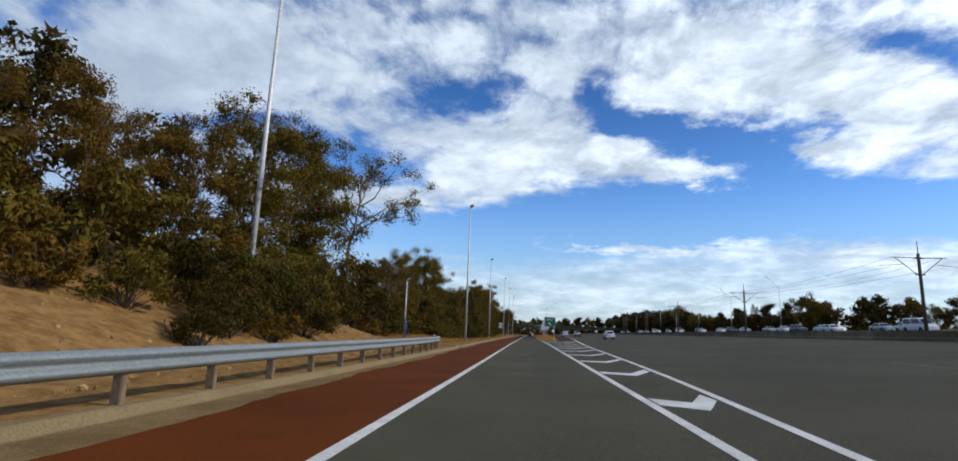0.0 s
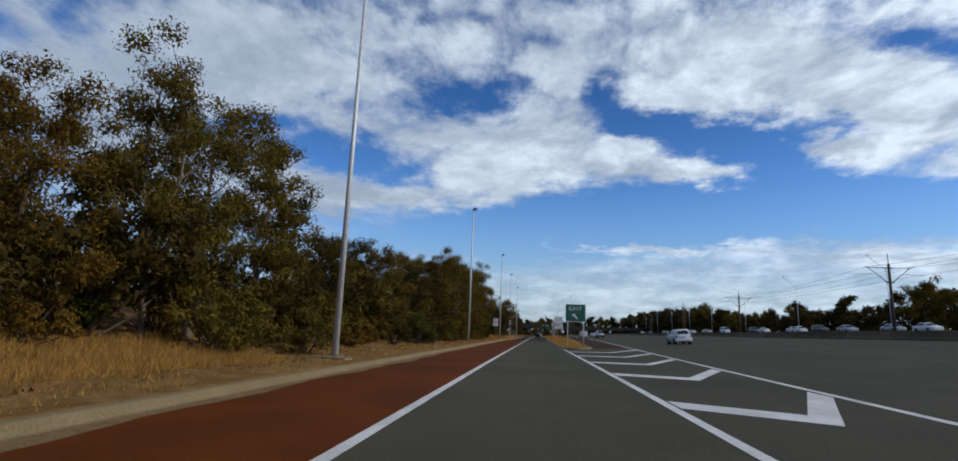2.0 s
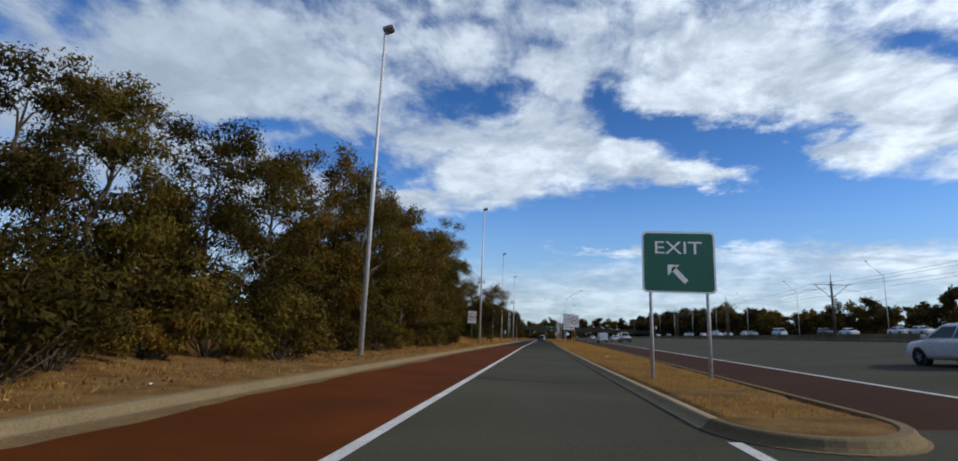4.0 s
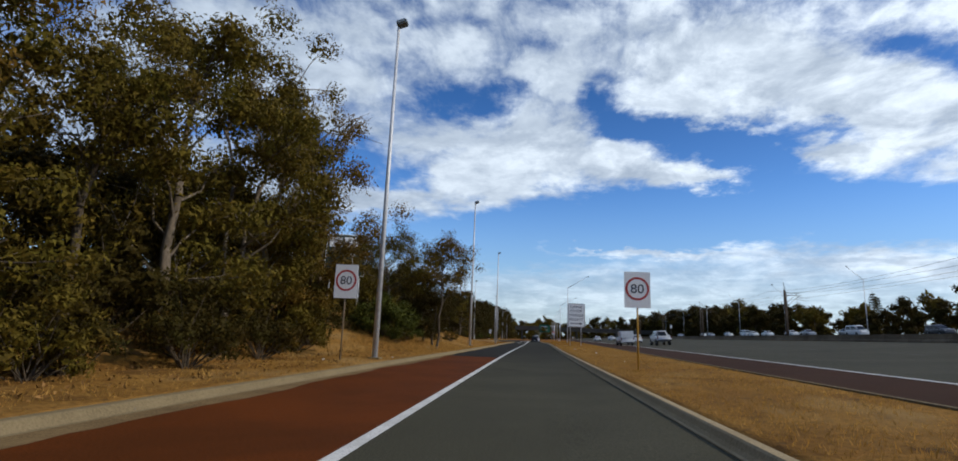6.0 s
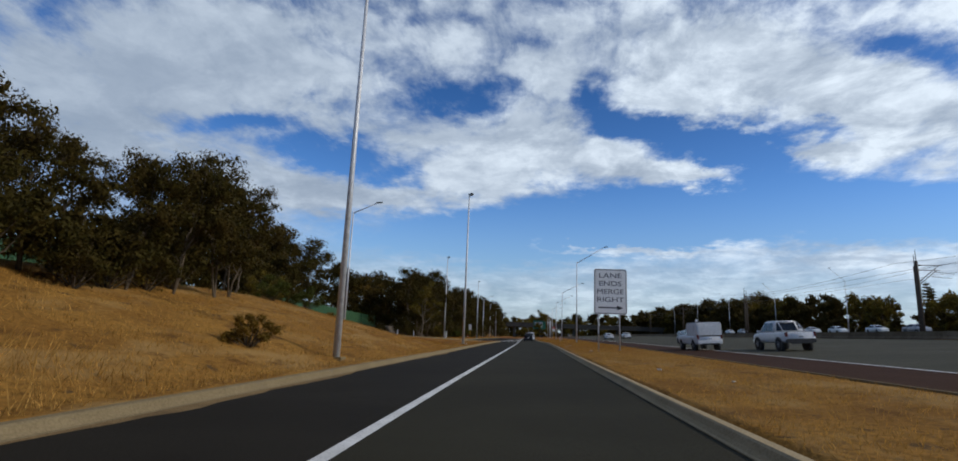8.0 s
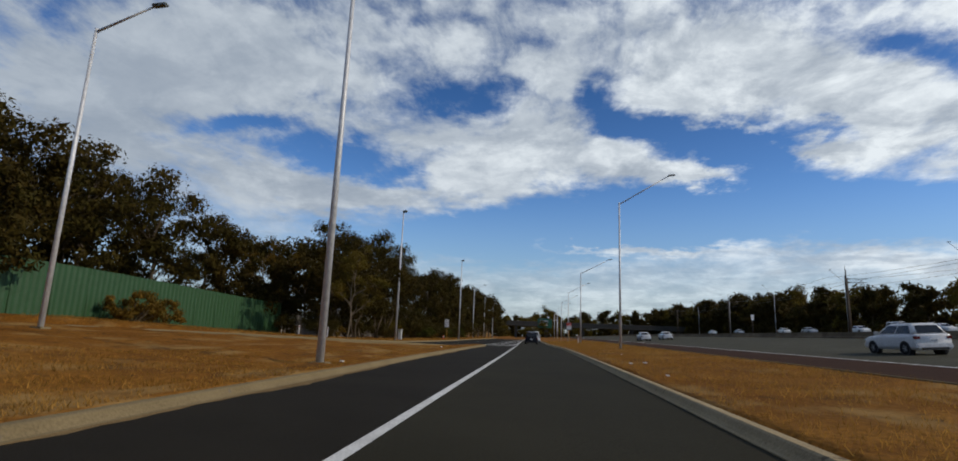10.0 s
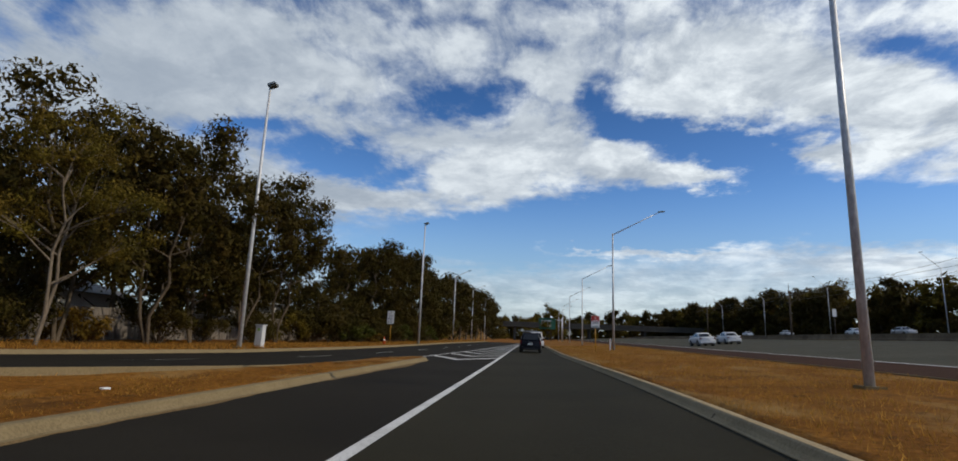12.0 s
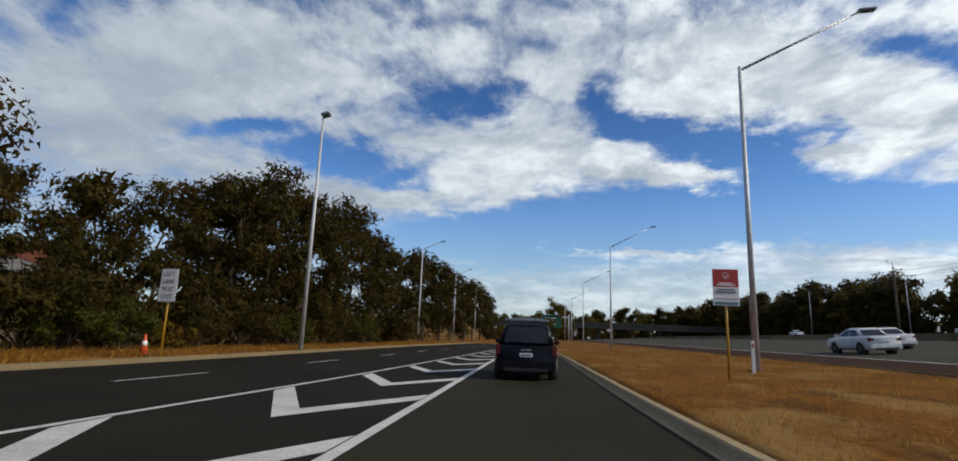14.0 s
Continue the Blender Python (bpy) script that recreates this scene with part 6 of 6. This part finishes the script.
    if "tray" in extras:
        bm = box(bmesh.new(), (-hw * 0.78, 0.12, belt - 0.02), (hw * 0.78, base[0] - 0.08, belt + 0.012))
        part("tub_liner", bm, TRIM, ob)
        for side in (-1, 1):
            part("sports_bar", tube(bmesh.new(), (side * hw * 0.7, 0.7, belt), (side * hw * 0.6, base[0] - 0.1, roof - 0.08), 0.035, 0.035, 8), ALLOY, ob)
        part("sports_bar", tube(bmesh.new(), (-hw * 0.6, base[0] - 0.1, roof - 0.08), (hw * 0.6, base[0] - 0.1, roof - 0.08), 0.035, 0.035, 8), ALLOY, ob)
    return ob


def on_road(ob, x, y, heading=0.0, lift=0.0):
    ob.matrix_basis = pose(x, y, float(road_z(x)) + lift, 0, -math.degrees(math.atan(0.05 if 0.5 < x < 10 else 0.066 if x > 10 else 0.0)) if heading == 0 else 0, heading)
    return ob


SUV = [(0, 0.80, 0.96), (0.05, 0.87, 1.0), (0.6, 0.92, 1.03), (2.6, 0.93, 1.03), (3.3, 0.92, 1.02), (4.1, 0.88, 0.94), (4.42, 0.80, 0.82), (4.5, 0.70, 0.70)]
SEDAN = [(0, 0.74, 0.92), (0.08, 0.82, 0.99), (0.9, 0.88, 1.0), (3.2, 0.88, 0.98), (4.2, 0.84, 0.86), (4.48, 0.76, 0.72), (4.55, 0.66, 0.62)]
HATCH = [(0, 0.76, 0.92), (0.08, 0.83, 0.98), (0.9, 0.86, 0.99), (2.8, 0.86, 0.97), (3.7, 0.82, 0.86), (4.0, 0.74, 0.72), (4.08, 0.64, 0.62)]
UTE = [(0, 0.84, 1.08), (0.06, 0.90, 1.12), (1.0, 0.92, 1.13), (3.8, 0.92, 1.13), (4.7, 0.90, 1.06), (5.15, 0.82, 0.92), (5.25, 0.70, 0.80)]
VAN = [(0, 0.86, 1.10), (0.06, 0.92, 1.15), (1.0, 0.94, 1.15), (4.0, 0.93, 1.13), (4.7, 0.88, 1.0), (4.95, 0.78, 0.82), (5.0, 0.70, 0.72)]

on_road(vehicle("suv_car", "dark navy station wagon with silver roof rack on the ramp lane", "car", "navy", 4.5, 0.93, 1.02, 1.66, SUV, (0.04, 3.35), (0.40, 2.35), ("rack",)), -0.2, 273.2)
on_road(vehicle("white_van", "white van driving ahead on the ramp lane", "van", "white", 5.0, 0.94, 1.15, 2.0, VAN, (0.03, 4.4), (0.14, 3.3)), 0.55, 296)
on_road(vehicle("canopy_ute", "white utility truck with tall canopy box", "ute", "white", 5.25, 0.92, 1.1, 1.78, UTE, (2.55, 4.2), (2.62, 3.4), ("canopy",), (1.05, 4.2), 0.37, "", 0.42), 12.7, 198.0)
on_road(vehicle("pickup_ute", "white dual-cab pickup with open tray and sports bar", "ute", "white", 5.25, 0.95, 1.18, 1.92, [(y, w, z + 0.05) for y, w, z in UTE], (1.75, 4.2), (1.90, 3.35), ("tray",), (1.05, 4.25), 0.41, "", 0.50), 16.6, 193.0)
sedan = vehicle("sedan_car", "white sedan driving along the freeway", "car", "white", 4.55, 0.88, 0.98, 1.46, SEDAN, (0.72, 3.45), (1.40, 2.5), (), (0.9, 3.5), 0.32, "white freeway cars")
on_road(sedan, 19.1, 289.0)
on_road(copy_thing(sedan, Matrix()), 24.4, 296.0)
hatch = vehicle("hatchback_car", "white hatchback far along the freeway", "car", "white", 4.08, 0.86, 0.98, 1.50, HATCH, (0.08, 3.1), (0.45, 2.2), (), (0.75, 3.2), 0.31, "white freeway cars")
on_road(hatch, 14.5, 101.0)
on_road(copy_thing(hatch, Matrix()), 18.5, 222)

# oncoming traffic beyond the median
sedan_s = vehicle("sedan_car", "silver sedan in the oncoming traffic", "car", "silver", 4.55, 0.88, 0.98, 1.46, SEDAN, (0.72, 3.45), (1.40, 2.5), (), (0.9, 3.5), 0.32, "oncoming cars")
suv_g = vehicle("suv_car", "dark grey wagon in the oncoming traffic", "car", "grey", 4.5, 0.93, 1.02, 1.66, SUV, (0.04, 3.35), (0.40, 2.35), (), (0.85, 3.45), 0.34, "oncoming cars")
van_w = vehicle("white_van", "white van in the oncoming traffic", "van", "white", 5.0, 0.94, 1.15, 2.0, VAN, (0.03, 4.4), (0.14, 3.3), (), (0.85, 3.9), 0.34, "oncoming cars")
sedan_w = vehicle("sedan_car", "white sedan in the oncoming traffic", "car", "white", 4.55, 0.88, 0.98, 1.46, SEDAN, (0.72, 3.45), (1.40, 2.5), (), (0.9, 3.5), 0.32, "oncoming cars")
used = set()
for model, lane, y in [(van_w, 9, 84), (suv_g, 12, 73), (sedan_w, 9, 86), (sedan_s, 12, 98), (sedan_w, 9, 108), (suv_g, 9, 122), (sedan_w, 12, 137), (sedan_s, 9, 155), (sedan_w, 9, 176), (sedan_w, 9, 198), (suv_g, 12, 214), (van_w, 9, 232), (sedan_s, 9, 252), (sedan_w, 12, 268),
                       (sedan_w, 9, 287), (van_w, 12, 303), (sedan_w, 9, 310), (sedan_s, 9, 331), (sedan_w, 12, 352), (sedan_s, 9, 378), (sedan_w, 9, 405), (sedan_w, 12, 118), (sedan_s, 12, 146), (suv_g, 9, 166), (sedan_w, 12, 187), (sedan_s, 12, 241), (sedan_w, 9, 276)]:
    car = model if model.name not in used else copy_thing(model, Matrix())
    used.add(model.name)
    x = float(freeway_far(y)) + lane + 13.0
    car.matrix_basis = pose(x, y, float(road_z(x)) + 0.12, 0, 3.8, 180)

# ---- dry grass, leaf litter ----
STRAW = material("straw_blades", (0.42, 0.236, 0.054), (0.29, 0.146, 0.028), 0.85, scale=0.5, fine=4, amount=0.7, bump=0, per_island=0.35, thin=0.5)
FALLEN = material("fallen_leaves", (0.20, 0.11, 0.035), (0.11, 0.055, 0.02), 0.85, scale=0.8, fine=4, amount=0.7, bump=0, per_island=0.5)

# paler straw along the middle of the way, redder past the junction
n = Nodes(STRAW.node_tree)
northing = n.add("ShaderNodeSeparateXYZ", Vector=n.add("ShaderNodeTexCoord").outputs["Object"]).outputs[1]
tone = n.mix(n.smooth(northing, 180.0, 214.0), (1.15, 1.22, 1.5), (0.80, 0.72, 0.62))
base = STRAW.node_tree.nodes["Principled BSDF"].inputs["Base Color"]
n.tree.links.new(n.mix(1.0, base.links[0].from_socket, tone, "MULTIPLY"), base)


def blades(name, x, y, height, label, seed, width=0.02):
    """Bent triangular grass blades rooted at the given points, joined into one mesh."""
    g = np.random.default_rng(seed)
    n = len(x)
    z = land_z(x, y) - 0.02
    a = g.uniform(0, 2 * np.pi, n)
    h = height * g.uniform(0.4, 1.3, n)
    w = width * g.uniform(0.6, 1.6, n)
    lean = g.normal(0, 0.45, (n, 2)) * h[:, None]
    base = np.stack([x, y, z], 1)
    side = np.stack([np.cos(a), np.sin(a), np.zeros(n)], 1) * w[:, None]
    tip = base + np.stack([lean[:, 0], lean[:, 1], h], 1)
    co = np.stack([base - side, base + side, tip], 1).reshape(-1, 3)
    me = bpy.data.meshes.new(name)
    me.vertices.add(n * 3)
    me.vertices.foreach_set("co", co.ravel())
    me.loops.add(n * 3)
    me.loops.foreach_set("vertex_index", np.arange(n * 3))
    me.polygons.add(n)
    me.polygons.foreach_set("loop_start", np.arange(n) * 3)
    me.polygons.foreach_set("loop_total", np.full(n, 3))
    me.update(calc_edges=True)
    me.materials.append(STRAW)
    return tagged(new(name, me), label, "grass", kind="stuff")


g = np.random.default_rng(8)


def patchy(x, y, keep):
    """Thins points out by a slow pattern, so that tufts and bare patches show."""
    w = random.Random(12)
    v = np.zeros(len(x))
    for _ in range(14):
        a, k, ph = w.uniform(0, math.tau), math.tau / w.uniform(0.6, 5.0), w.uniform(0, math.tau)
        v += 0.42 * np.sin((x * math.cos(a) + y * math.sin(a)) * k + ph)
    ok = g.uniform(-0.9, 1.0, len(x)) * 0.9 + v * 0.5 > -keep
    return x[ok], y[ok]


v = g.uniform(90, 300, 190000)
u = right_kerb(v) + 0.42 + (freeway_kerb(v) - right_kerb(v) - 0.9) * g.uniform(0, 1, len(v))
u, v = patchy(u, v, 0.3)
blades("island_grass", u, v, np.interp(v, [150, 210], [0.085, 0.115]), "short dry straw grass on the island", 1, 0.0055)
v = g.uniform(150, 252, 120000)
u = left_kerb(v) - 0.5 - g.uniform(0, 1, len(v)) ** 1.3 * np.where(v < 200, 14, 6)
keep = ~in_ramp(u, v)
u, v = patchy(u[keep], v[keep], 0.4)
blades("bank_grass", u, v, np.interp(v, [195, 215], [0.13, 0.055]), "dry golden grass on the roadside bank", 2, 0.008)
v = g.uniform(40, 150, 45000)
u = left_kerb(v) - 0.5 - g.uniform(0, 1, len(v)) * 4.5
u, v = patchy(u, v, -0.1)
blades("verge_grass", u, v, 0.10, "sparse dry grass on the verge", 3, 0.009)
v = np.concatenate([g.uniform(148, 166, 4500), g.uniform(44, 60, 12000)])
u = np.where(v > 100, -6.4, -7.6) - g.uniform(0, 1, len(v)) * 4.5
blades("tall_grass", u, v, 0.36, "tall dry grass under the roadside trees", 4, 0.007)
s = g.uniform(0, 1, 40000)
i = (s * 158).astype(int)
u = far_pts[i, 0] - 0.6 - g.uniform(0, 5.5, len(s)) * 0.8
v = far_pts[i, 1] + g.uniform(0, 1.5, len(s))
keep = ~in_ramp(u, v) & (u > -30)
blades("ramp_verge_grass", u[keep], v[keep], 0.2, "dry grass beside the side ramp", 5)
n = 6500
v = g.uniform(46, 160, n)
u = -7.0 - g.uniform(0, 1, n) * 3.2
c = [(a, b, q + 0.02) for a, b, q in zip(u, v, land_z(u, v))]
tagged(new("leaf_litter", leaf_mesh("leaf_litter", c, [0.03] * n, [1] * n, 0.09, 0.0, 6, FALLEN, 0.3)), "fallen brown leaves under the roadside trees", "leaf litter", kind="stuff")
rr = random.Random(12)
for k in range(26):
    y = rr.uniform(50, 250)
    x = rr.choice((float(right_kerb(y)) + rr.uniform(0.8, 2.6), float(left_kerb(y)) - rr.uniform(0.6, 3.0)))
    if y < 95:
        x = float(left_kerb(y)) - rr.uniform(0.6, 3.0)
    bm = box(bmesh.new(), (-0.06, -0.04, 0), (0.06, 0.04, 0.03), 0.01)
    for q in bm.verts:
        q.co += Vector((rr.uniform(-0.02, 0.02), rr.uniform(-0.02, 0.02), rr.uniform(0, 0.03)))
    ob = tagged(new("litter", to_mesh("litter", bm, WHITE_PLASTIC)), "scrap of white litter lying in the grass", "litter", "scraps of litter")
    ob.matrix_world = pose(x, y, stand(x, y, 0.0), 0, 0, rr.uniform(0, 360)) @ Matrix.Scale(rr.uniform(0.6, 1.2), 4)


# stones lying on the bare cutting
STONE = material("limestone_rubble", (0.30, 0.20, 0.095), (0.17, 0.108, 0.05), 0.92, scale=3, fine=25, amount=0.7, bump=0.5, per_island=0.3)
w = random.Random(31)
bm = bmesh.new()
for i in range(900):
    y = w.uniform(4, 44)
    x = -6.7 - w.random() ** 1.4 * 4.6
    q = 0.02 + 0.09 * w.random() ** 5
    res = bmesh.ops.create_icosphere(bm, subdivisions=1, radius=q)
    m = pose(x, y, stand(x, y) + q * 0.15, w.uniform(0, 360), w.uniform(0, 360), w.uniform(0, 360)) @ Matrix.Diagonal((1.0, w.uniform(0.6, 1.1), w.uniform(0.5, 0.8), 1))
    for vert in res["verts"]:
        vert.co = m @ (vert.co * w.uniform(0.8, 1.15))
tagged(new("rubble", to_mesh("rubble", bm, STONE)), "loose brown stones on the bare sandy cutting", "rubble", kind="stuff")
